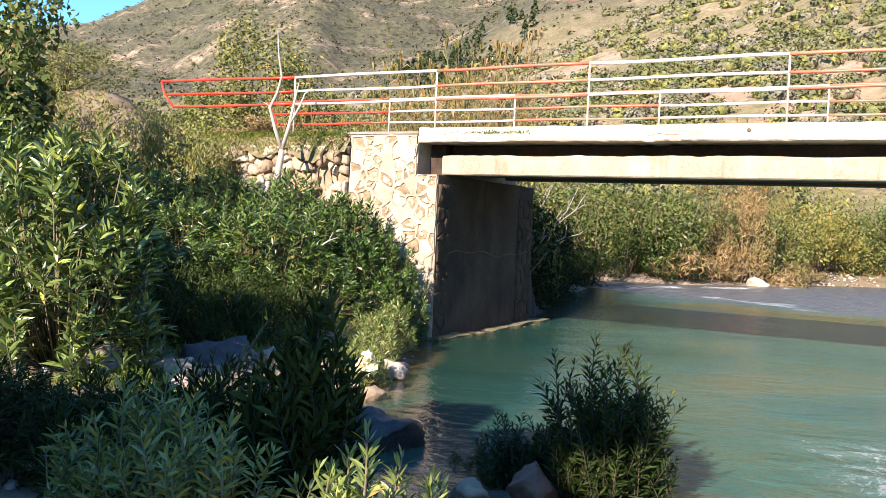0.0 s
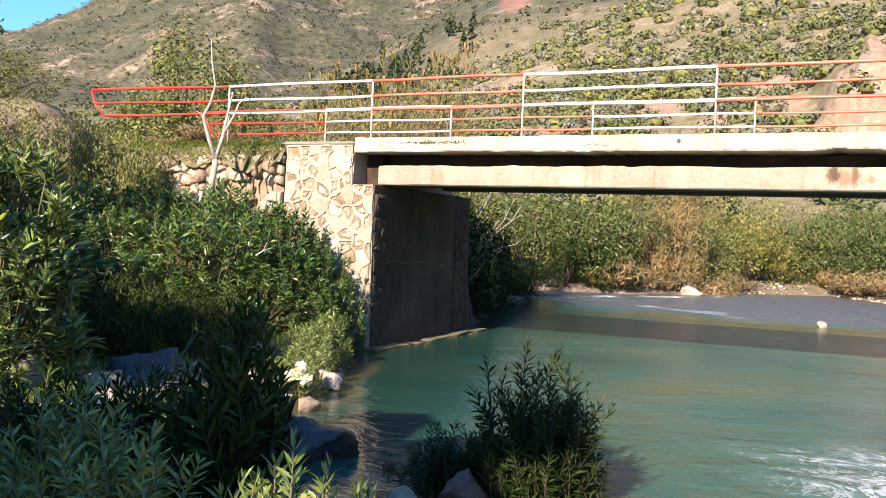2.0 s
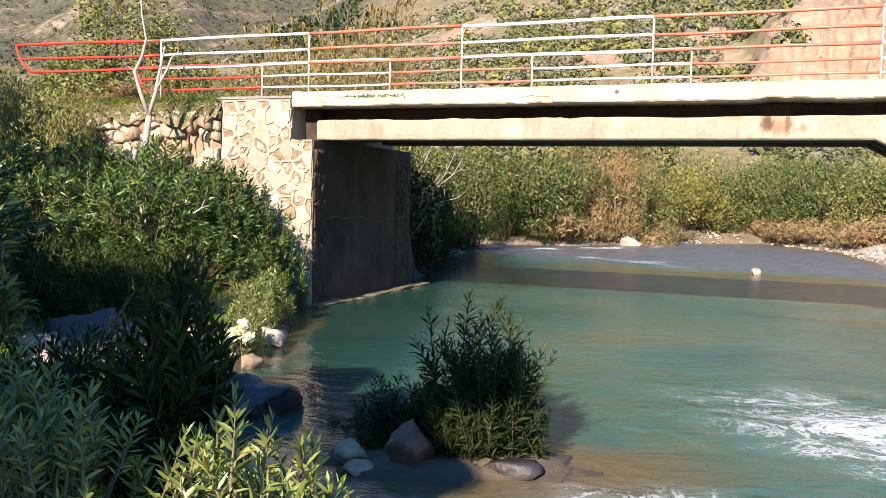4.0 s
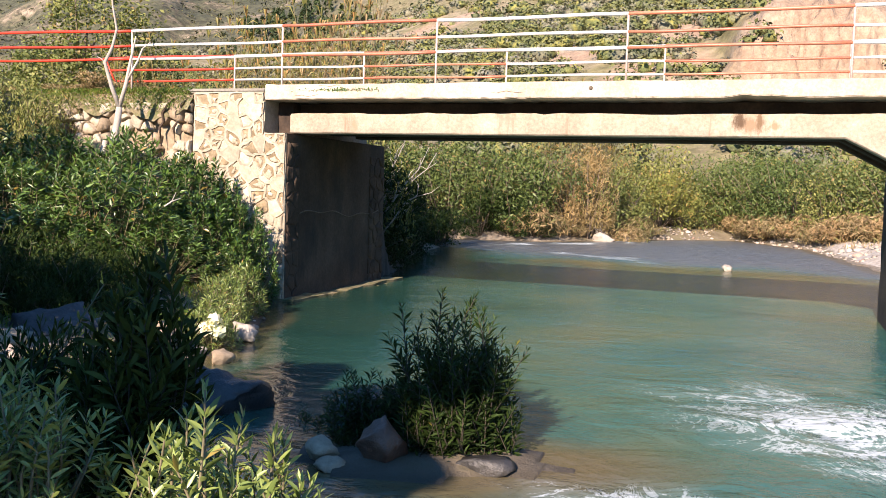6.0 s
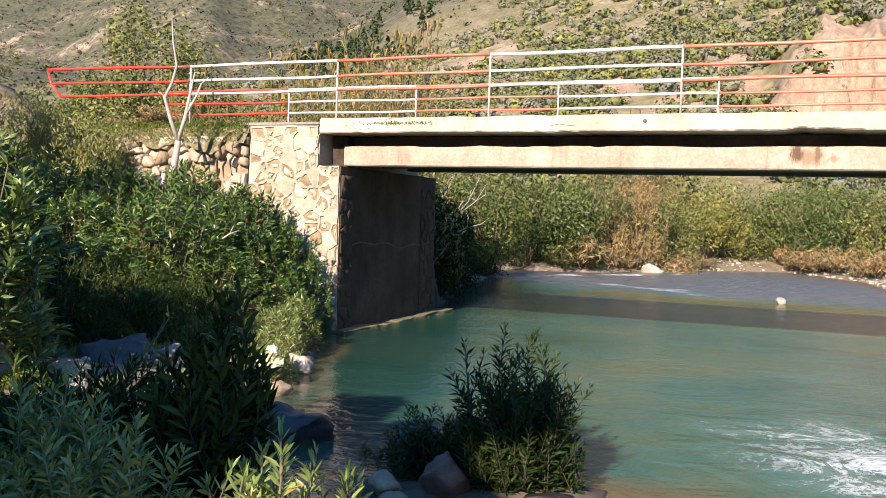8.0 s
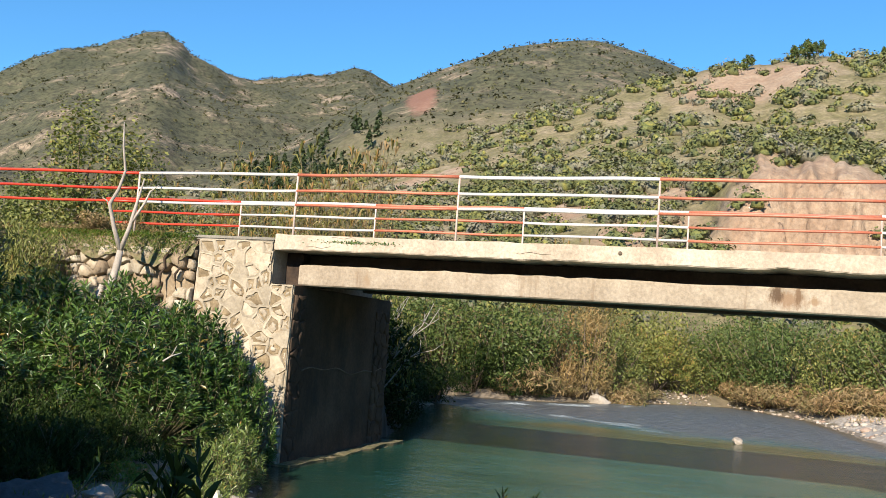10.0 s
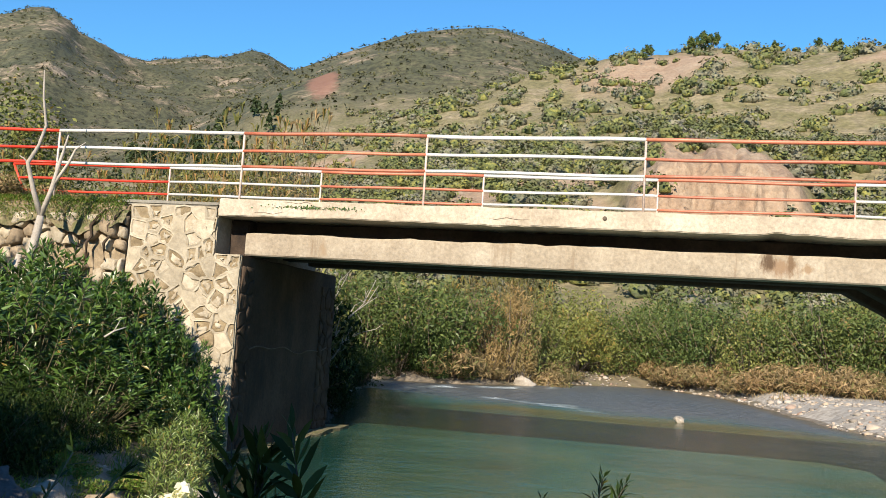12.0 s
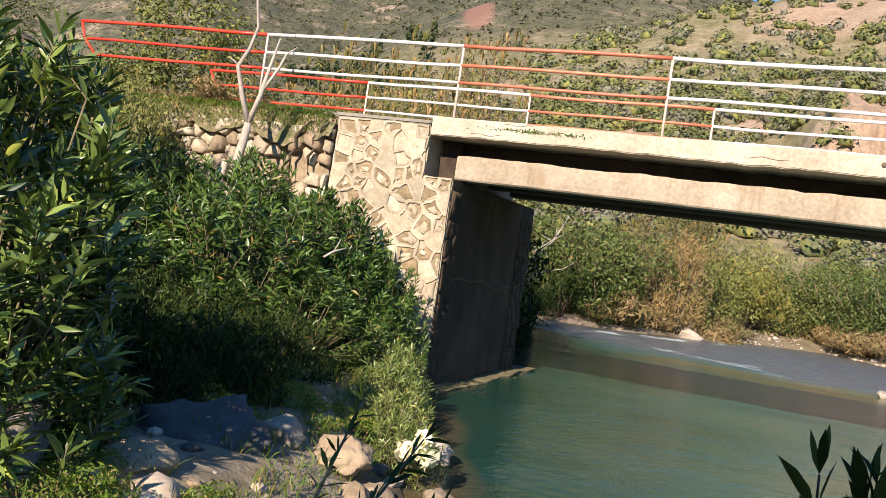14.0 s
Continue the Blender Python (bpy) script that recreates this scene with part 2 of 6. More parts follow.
LEAF_YELLOW = leaf_material("yellow_green_leaf", (0.17, 0.185, 0.055), (0.29, 0.29, 0.09), (0.36, 0.25, 0.09), 0.12, 0.5, 0.25, 0.5)
LEAF_DRY = leaf_material("dry_brown_brush", (0.20, 0.145, 0.085), (0.40, 0.30, 0.19), (0.16, 0.17, 0.07), 0.12, 0.7, 0.25)
LEAF_REED = leaf_material("cane_leaf", (0.13, 0.14, 0.045), (0.32, 0.28, 0.11), (0.36, 0.22, 0.10), 0.25, 0.5, 0.3)
LEAF_GRASS = leaf_material("grass_blade", (0.07, 0.14, 0.02), (0.17, 0.26, 0.05), (0.28, 0.24, 0.10), 0.2, 0.5, 0.3)
LEAF_PINE = leaf_material("pine_needles", (0.018, 0.034, 0.014), (0.05, 0.075, 0.03), None, 0, 0.6, 0.1)
def scrub_material(name, scale, thin=0.15):
    """Dry hillside bushes: each bush takes its hue from where it stands."""
    m, nt, b, out = material(name)
    hue = noise_tex(nt, scale, 0, 0.5)
    col = ramp(nt, hue, [(0.30, (0.19, 0.18, 0.125)), (0.40, (0.080, 0.100, 0.036)), (0.46, (0.150, 0.160, 0.046)), (0.52, (0.095, 0.118, 0.038)), (0.57, (0.235, 0.225, 0.050)), (0.62, (0.13, 0.14, 0.06)), (0.70, (0.20, 0.19, 0.125))])
    rnd = nt.nodes.new("ShaderNodeNewGeometry").outputs["Random Per Island"]
    col = mix(nt, 1.0, col, ramp(nt, rnd, [(0.0, 0.8), (1.0, 1.25)]), "MULTIPLY")
    leaf = noise_tex(nt, 5.0, 4, 0.85)
    col = mix(nt, 1.0, col, ramp(nt, leaf, [(0.36, 0.62), (0.62, 1.25)]), "MULTIPLY")
    nt.links.new(col, b.inputs["Base Color"])
    b.inputs["Roughness"].default_value = 0.75
    relief(nt, b, leaf, 0.5, 0.35)
    return m


LEAF_HILL = scrub_material("hill_scrub_leaf", 0.24)
LEAF_ORANGE = leaf_material("rusty_dry_plume", (0.28, 0.19, 0.095), (0.44, 0.33, 0.19), None, 0, 0.7, 0.25)
LEAF_FAR = leaf_material("far_scrub_leaf", (0.062, 0.066, 0.034), (0.112, 0.112, 0.056), None, 0, 0.7, 0.0, 0.02, 0.9)
# oleander green darkened: the deep shade on these plants is in the colour
LEAF_OLEANDER_SHADED = leaf_material("shaded_oleander_leaf", (0.010, 0.023, 0.0065), (0.042, 0.070, 0.0195), (0.16, 0.15, 0.04), 0.006, 0.5, 0.06, gloss=0.1)
LEAF_OLEANDER_BIG = leaf_material("glossy_oleander_leaf", (0.016, 0.042, 0.012), (0.21, 0.31, 0.10), (0.36, 0.42, 0.10), 0.05, 0.28, 0.14, gloss=0.6)
PETAL = leaf_material("white_petal", (0.78, 0.78, 0.76), (0.85, 0.85, 0.84), None, 0, 0.5, 0.3)


# ---- mesh helpers ----
def link_mesh(name, verts, faces, mats, parent=None, label="", smooth=False):
    me = bpy.data.meshes.new(name)
    verts = np.asarray(verts, np.float32).reshape(-1, 3)
    if isinstance(faces, np.ndarray):
        k = faces.shape[1]
        me.vertices.add(len(verts))
        me.vertices.foreach_set("co", verts.ravel())
        me.loops.add(faces.size)
        me.loops.foreach_set("vertex_index", faces.ravel().astype(np.int32))
        me.polygons.add(len(faces))
        me.polygons.foreach_set("loop_start", np.arange(0, faces.size, k, dtype=np.int32))
        me.polygons.foreach_set("loop_total", np.full(len(faces), k, np.int32))
        me.update(calc_edges=True)
    else:
        me.from_pydata(verts.tolist(), [], faces)
        me.update()
    for m in (mats if isinstance(mats, (list, tuple)) else [mats]):
        me.materials.append(m)
    if smooth:
        me.polygons.foreach_set("use_smooth", np.ones(len(me.polygons), bool))
    ob = new(name, me)
    if parent is not None:
        ob.parent = parent
    if label:
        tagged(ob, label)
    return ob


def part(name, bm, mat, parent=None, label="", smooth=False):
    me = bpy.data.meshes.new(name)
    bm.to_mesh(me)
    bm.free()
    me.materials.append(mat)
    if smooth:
        me.polygons.foreach_set("use_smooth", np.ones(len(me.polygons), bool))
    ob = new(name, me)
    if parent is not None:
        ob.parent = parent
    if label:
        tagged(ob, label)
    return ob


def thing(name, label, category, group="", m=None):
    ob = new(name)
    ob.empty_display_size = 0.2
    if m is not None:
        ob.matrix_basis = m
    return tagged(ob, label, category, group)


def box_bm(x0, x1, y0, y1, z0, z1, bevel=0.01, cuts=0, rough=0.0, seed=0):
    """A block with eased, slightly uneven edges."""
    bm = bmesh.new()
    bmesh.ops.create_cube(bm, size=1)
    for v in bm.verts:
        v.co = Vector((x0 + (v.co.x + 0.5) * (x1 - x0), y0 + (v.co.y + 0.5) * (y1 - y0), z0 + (v.co.z + 0.5) * (z1 - z0)))
    if cuts:
        longest = max((x1 - x0, 0), (y1 - y0, 1), (z1 - z0, 2))[1]
        edges = [e for e in bm.edges if abs((e.verts[0].co - e.verts[1].co)[longest]) > 1e-6]
        bmesh.ops.subdivide_edges(bm, edges=edges, cuts=cuts)
    if bevel:
        sharp = [e for e in bm.edges if len(e.link_faces) == 2 and e.calc_face_angle() > 0.5]
        bmesh.ops.bevel(bm, geom=sharp, offset=bevel, segments=2, affect="EDGES")
    if rough:
        for v in bm.verts:
            v.co += noise.noise_vector(v.co * 2.3 + Vector((seed, 0, 0))) * rough + noise.noise_vector(v.co * 7.0 + Vector((seed, 3, 0))) * rough * 0.6
    return bm


def tube(points, radii, sides=6, cap=True):
    """Vertices and quads of a tube along points."""
    pts = np.asarray(points, float)
    n = len(pts)
    tang = np.gradient(pts, axis=0)
    tang /= np.linalg.norm(tang, axis=1)[:, None] + 1e-9
    ref = np.array([0.0, 0.0, 1.0]) if abs(tang[0, 2]) < 0.9 else np.array([1.0, 0.0, 0.0])
    u = np.cross(tang, ref)
    u /= np.linalg.norm(u, axis=1)[:, None] + 1e-9
    w = np.cross(tang, u)
    a = np.linspace(0, 2 * np.pi, sides, endpoint=False)
    r = np.asarray(radii, float).reshape(-1, 1, 1) * np.ones((n, 1, 1))
    v = pts[:, None, :] + r * (np.cos(a)[None, :, None] * u[:, None, :] + np.sin(a)[None, :, None] * w[:, None, :])
    f = []
    for i in range(n - 1):
        for j in range(sides):
            k = (j + 1) % sides
            f.append((i * sides + j, i * sides + k, (i + 1) * sides + k, (i + 1) * sides + j))
    f = np.array(f)
    v = v.reshape(-1, 3)
    if cap:
        v = np.vstack([v, pts[:1], pts[-1:]])
        c0, c1 = n * sides, n * sides + 1
        extra = [(c0, (j + 1) % sides, j, j) for j in range(sides)]
        e2 = [(c1, (n - 1) * sides + j, (n - 1) * sides + (j + 1) % sides, (n - 1) * sides + (j + 1) % sides) for j in range(sides)]
        return v, f, [t[:3] for t in extra], [t[:3] for t in e2]
    return v, f, [], []


def tubes_mesh(name, runs, mat, parent, sides=5, label="", smooth=True):
    """One mesh of many tubes: runs of (points, radii)."""
    V, F, off = [], [], 0
    for pts, rad in runs:
        v, f, c0, c1 = tube(pts, rad, sides)
        V.append(v)
        F += (f + off).tolist() + [tuple(i + off for i in t) for t in c0 + c1]
        off += len(v)
    return link_mesh(name, np.vstack(V), F, mat, parent, label, smooth)


def unit(v):
    return v / (np.linalg.norm(v, axis=-1, keepdims=True) + 1e-9)


def blades(base, direction, length, width, droop=0.15, fold=0.25, rng=None):
    """Pointed leaves, each five vertices and four triangles, creased along the rib."""
    n = len(base)
    d = unit(direction)
    side = unit(np.cross(d, np.array([0, 0, 1.0]) + 0.75 * rng.normal(size=(n, 3))))
    up = np.cross(side, d)
    L, W = np.asarray(length).reshape(-1, 1) * np.ones((n, 1)), np.asarray(width).reshape(-1, 1) * np.ones((n, 1))
    mid = base + d * L * 0.45
    tip = base + d * L * (1 - droop * 0.3) - np.array([0, 0, 1.0]) * L * droop
    left = mid + side * W * 0.5 + up * W * fold
    right = mid - side * W * 0.5 + up * W * fold
    V = np.stack([base, left, mid, right, tip], 1).reshape(-1, 3)
    o = (np.arange(n) * 5)[:, None, None]
    F = (o + np.array([[0, 2, 1], [0, 3, 2], [1, 2, 4], [2, 3, 4]])[None]).reshape(-1, 3)
    return V, F


def lance_leaves(base, direction, length, width, droop, rng):
    """Long pointed leaves for plants close by: eight vertices, creased and bent."""
    n = len(base)
    d = unit(direction)
    side = unit(np.cross(d, np.array([0, 0, 1.0]) + 0.75 * rng.normal(size=(n, 3))))
    up = np.cross(side, d)
    L, W = np.asarray(length).reshape(-1, 1), np.asarray(width).reshape(-1, 1)
    fall = np.array([0, 0, -1.0]) * L * droop
    rows = [base]
    for t, w in ((0.33, 0.5), (0.66, 0.42)):
        m = base + d * L * t + fall * t * t
        rows += [m + side * W * w + up * W * 0.16, m, m - side * W * w + up * W * 0.16]
    rows.append(base + d * L + fall)
    V = np.stack(rows, 1).reshape(-1, 3)
    tri = np.array([[0, 2, 1], [0, 3, 2], [1, 2, 5], [1, 5, 4], [2, 3, 6], [2, 6, 5], [4, 5, 7], [5, 6, 7]])
    return V, ((np.arange(n) * 8)[:, None, None] + tri[None]).reshape(-1, 3)


def ball_mesh(sub):
    bm = bmesh.new()
    bmesh.ops.create_icosphere(bm, subdivisions=max(1, sub), radius=1)
    bm.verts.ensure_lookup_table()
    V = np.array([v.co[:] for v in bm.verts])
    F = np.array([[v.index for v in f.verts] for f in bm.faces])
    bm.free()
    return V, F


def lumps(centre, radii, sub, rough, rng):
    """Uneven leafy masses round the centres, one island each."""
    bv, bf = ball_mesh(sub)
    n = len(centre)
    ph = rng.uniform(0, 6.28, (n, 3, 1))
    w = 1 + rough * (np.sin(bv[None, :, 0] * 3.3 + ph[:, 0]) * np.cos(bv[None, :, 1] * 2.9 + ph[:, 1]) + 0.7 * np.sin(bv[None, :, 2] * 4.1 + ph[:, 2])) + rough * 0.9 * rng.normal(size=(n, len(bv)))
    V = centre[:, None] + bv[None] * w[..., None] * radii[:, None]
    F = (np.arange(n) * len(bv))[:, None, None] + bf[None]
    return V.reshape(-1, 3), F.reshape(-1, 3)


def flakes(centre, normal, size, rng, slim=0.36, rise=0.0, loose=0.75):
    """Small leaf clumps: bent four-sided flakes."""
    n = len(centre)
    nrm = unit(unit(normal) + loose * rng.normal(size=(n, 3)))
    a = unit(unit(np.cross(nrm, rng.normal(size=(n, 3)))) + np.array([0, 0, rise]))
    b = unit(np.cross(nrm, a))
    s = np.asarray(size).reshape(-1, 1) * np.ones((n, 1))
    V = np.stack([centre + a * s * 0.62, centre + b * s * slim + nrm * s * 0.12, centre - a * s * 0.62, centre - b * s * slim + nrm * s * 0.12], 1).reshape(-1, 3)
    F = (np.arange(n) * 4)[:, None] + np.array([[0, 1, 2, 3]])
    return V, F


# ---- ground and river ----
HUB = (6.5, -13.0)
SHORE = [(-0.3, 4.4), (0.0, 0.0), (-0.15, -0.8), (0.7, -2.2), (1.5, -4.0), (2.0, -5.2), (2.25, -6.4), (2.5, -7.7), (3.1, -8.9), (4.2, -9.9), (6.2, -10.4), (8.5, -11.2),
         (14.0, -14.0), (26.0, -24.0), (40.0, -34.0), (52.0, -26.0), (36.0, -14.0), (26.0, -4.0), (21.0, 4.0), (15.0, 8.5), (11.3, 12.0), (10.6, 15.0), (10.2, 18.0), (9.7, 22.0), (8.6, 26.8),
         (6.0, 31.3), (3.3, 29.4), (0.9, 25.4), (-0.7, 23.0), (-2.0, 21.8), (-5.5, 20.8), (-12.0, 19.0), (-22.0, 22.0), (-24.0, 16.0), (-12.0, 14.5), (-6.0, 16.6), (-2.9, 15.8), (-2.3, 11.0), (-0.9, 7.0)]


def shore_distance(x, y):
    """Metres from the water's edge: plus on land, minus in the river."""
    best, inside = np.full(x.shape, 1e9), np.zeros(x.shape, bool)
    for (ax, ay), (bx, by) in zip(SHORE, SHORE[1:] + SHORE[:1]):
        dx, dy = bx - ax, by - ay
        t = np.clip(((x - ax) * dx + (y - ay) * dy) / (dx * dx + dy * dy), 0, 1)
        best = np.minimum(best, np.hypot(x - ax - t * dx, y - ay - t * dy))
        inside ^= ((ay > y) != (by > y)) & (x < (bx - ax) * (y - ay) / (by - ay + 1e-12) + ax)
    d = np.where(inside, -best, best) + 0.25 * fbm(x * 0.9, y * 0.9, 3, 5)
    isle = 1.0 - np.hypot((x - 5.6) / 1.0, (y + 7.88 - 0.25 * (x - 5.6)) / 0.5)
    return np.maximum(d, isle * 0.5 + 0.1 * fbm(x * 2, y * 2, 2, 9))


def ridge(r, rise, foot, crest, power=1.0):
    """A hill seen from the hub: from its foot up to the crest at that slope of sight, then slowly down."""
    top = crest * np.tan(np.radians(rise)) + 2.0
    up = np.clip((r - foot) / (crest - foot), 0, 1)
    return np.where(r < crest, top * up ** power, top - (r - crest) * 0.25)


def crest_line(az, knots):
    """Height of a ridge in degrees over its bearings, softly joined."""
    a, h = np.array(knots, float).T
    return sum(w * np.interp(az + o, a, h) for o, w in ((-0.8, 0.25), (0, 0.5), (0.8, 0.25)))


def hills(x, y):
    r = np.hypot(x - HUB[0], y - HUB[1])
    az = np.degrees(np.arctan2(x - HUB[0], y - HUB[1]))
    n1 = fbm(x / 60, y / 60, 5, 21)
    n2 = fbm(x / 14, y / 14, 4, 31)
    crag = fbm(az * 0.9, r * 0.004, 4, 71)
    # the scrubby hill close behind the river
    rise_a = crest_line(az, [(-60, 6), (-30, 7.5), (-22, 10.5), (-15, 13.6), (-10, 15.4), (-6.5, 16.2), (-3.6, 16.9), (2, 17.2), (7.4, 16.9), (13, 17.0), (30, 16.0), (70, 14.0)]) + 0.15 * crag
    a = ridge(r, rise_a, 50.0, 190.0, 1.18) + sstep(50, 90, r) * sstep(215, 175, r) * (n1 * 4.0 + n2 * 1.8)
    cliff = sstep(-3.4, -1.6, az + n2 * 1.6) * sstep(9.4, 7.2, az + n2 * 1.6)
    flute = 1.9 * fbm(az * 0.8, r * 0.06, 3, 61) - 0.5 * np.abs(fbm(az * 1.1, r * 0.5, 3, 62)) + 0.9 * fbm(az * 1.3, r * 1.3, 4, 64)
    brow = np.sqrt(np.clip(1 - ((az - 3.1 + 0.5 * fbm(az * 0.9, r * 0.2, 3, 65)) / 6.2) ** 2, 0, 1)) * (1.08 + 0.16 * fbm(az * 0.7, r * 0.02, 3, 66))
    a = a + cliff * brow * sstep(77.0, 81.0, r + flute) * (5.4 + 1.2 * fbm(az * 1.1, r * 0.1, 3, 63)) * sstep(128, 86, r)
    # the dome behind it
    rise_b = crest_line(az, [(-40, 8), (-30, 11), (-24, 14.8), (-20, 16.6), (-16, 18.1), (-13, 18.55), (-10.6, 18.75), (-7.3, 17.9), (-5, 17.05), (0, 14.5), (20, 10)])
    b = ridge(r, rise_b, 150.0, 430.0, 0.9) + sstep(150, 250, r) * (n1 * 8.0 + n2 * 2.5) * sstep(440, 330, r)
    # the far mountain with the rocky head
    rise_c = crest_line(az, [(-75, 5), (-50, 10.5), (-46, 12.8), (-43.8, 14.45), (-40, 15.7), (-38.6, 16.5), (-37.2, 16.85), (-35.8, 15.6), (-33.4, 14.95), (-31.8, 14.65), (-29.5, 15.25), (-27, 15.55), (-25.8, 16.4), (-24, 15.75), (-22, 14.5), (-10, 12), (0, 8)]) + 0.16 * crag
    c = ridge(r, rise_c, 260.0, 760.0, 0.85) + sstep(260, 420, r) * (n1 * 15 + n2 * 4.0) * sstep(790, 640, r)
    # rolling country elsewhere
    d = ridge(r, 6.0 + 2.5 * np.sin(np.radians(az * 3)), 120.0, 520.0, 1.0) + sstep(120, 220, r) * n1 * 10
    return np.maximum(np.maximum(a * sstep(55, 40, np.abs(az - 5)) + d * sstep(40, 55, np.abs(az - 5)), d * 0.8), np.maximum(b, c))


def ground_height(x, y):
    x, y = np.asarray(x, float), np.asarray(y, float)
    d = shore_distance(x, y)
    far = np.maximum(hills(x, y), 0)
    land = 0.02 + 0.38 * sstep(0, 1.3, d) + 0.035 * np.clip(d, 0, 30) + 0.10 * fbm(x * 0.7, y * 0.7, 4, 3) * sstep(0, 1, d)
    land += 1.7 * sstep(-0.9, -2.6, x) * sstep(-1.7, -0.5, y) * sstep(4.5, 3.0, y) + 1.6 * sstep(-5.0, -8.5, x) * sstep(-5.0, -1.5, y) * sstep(4.5, 3.0, y)
    land += 0.55 * sstep(0.0, -6.0, x) * sstep(-14, -8, y) * sstep(4, 0, y)
    lip = np.where(x > -1.8, 0.45, 0.12)
    road = sstep(lip - 0.12, lip, y) * sstep(6.2, 3.9, y) * sstep(-0.45, -0.65, x)
    land = np.where(road > 0, land + (3.56 + 0.02 * fbm(x * 2, y * 2, 3, 8) - land) * road, land)
    bed = -0.06 - 0.55 * np.clip(-d, 0, 1.6) + 0.05 * fbm(x * 2.2, y * 2.2, 3, 4)
    near = np.where(d > 0, land, bed)
    return near + far


def ground_at(x, y):
    return float(ground_height(np.array([x]), np.array([y]))[0])


def build_ground():
    front = np.concatenate([np.linspace(-62, -6, 195), np.linspace(-5.9, 12, 155), np.linspace(12.2, 40, 60)])
    back = np.linspace(40, 298, 80)[1:-1]
    az = np.radians(np.concatenate([front, back]))
    r = np.concatenate([np.linspace(0.6, 32, 100), np.geomspace(32.4, 73, 36), np.linspace(73.2, 85, 60), np.geomspace(85.6, 130, 30), np.geomspace(131.5, 900, 70), np.geomspace(930, 4200, 10)])
    A, R = np.meshgrid(az, r)
    X, Y = HUB[0] + R * np.sin(A), HUB[1] + R * np.cos(A)
    Z = ground_height(X, Y)
    Z = np.where(R > 900, np.maximum(Z, 40 + 0 * Z) * sstep(4300, 900, R), Z)
    na, nr = len(az), len(r)
    V = np.stack([X, Y, Z], -1).reshape(-1, 3)
    i, j = np.meshgrid(np.arange(nr - 1), np.arange(na), indexing="ij")
    k = (j + 1) % na
    F = np.stack([i * na + j, (i + 1) * na + j, (i + 1) * na + k, i * na + k], -1).reshape(-1, 4)
    V = np.vstack([V, [[HUB[0], HUB[1], ground_at(*HUB)]]])
    F = F[:, ::-1]
    fan = np.array([[len(V) - 1, (q + 1) % na, q, q] for q in range(na)])
    ob = link_mesh("ground", V, [tuple(f) for f in F.tolist()] + [tuple(t[:3]) for t in fan.tolist()], MAT_GROUND, None, "", True)
    tagged(ob, "stony river bank rising to dry scrub-covered hills", "ground", kind="structure")
    x, y = V[:, 0], V[:, 1]
    d = shore_distance(x, y)
    rr = np.hypot(x - HUB[0], y - HUB[1])
    azd = np.degrees(np.arctan2(x - HUB[0], y - HUB[1]))
    n2 = fbm(x / 14, y / 14, 4, 31)
    bare = bump(azd, 3.2, 5.2) * bump(rr, 80, 9) * 1.2 + 0.9 * sstep(0.25, 0.6, fbm(x / 22, y / 22, 4, 55)) * sstep(55, 80, rr) * sstep(330, 200, rr)
    bare += 0.9 * bump(azd, -1.0, 5.0) * bump(rr, 172, 16) + 0.8 * bump(azd, -6.5, 3.0) * bump(rr, 78, 10)
    red = bump(azd, -21.3, 1.3) * bump(rr, 330, 40) + 0.8 * bump(azd, -27.8, 1.0) * bump(rr, 240, 30) + 0.5 * bump(azd, -18.5, 2.5) * bump(rr, 190, 30)
    stony = sstep(3.5, 0.5, d) * sstep(45, 35, rr)
    for name, val in (("bare", bare), ("red", red), ("stony", stony), ("far", sstep(40, 56, rr)), ("remote", sstep(200, 330, rr)), ("wet", sstep(0.5, 0.05, d) * sstep(12, 6, y)), ("bar", sstep(0.1, 0.5, d) * bump(x, 11.6, 2.6) * bump(y, 18.5, 7.0) * 1.6)):
        at = ob.data.attributes.new(name, "FLOAT", "POINT")
        at.data.foreach_set("value", np.clip(val, 0, 1).astype(np.float32))
    return ob


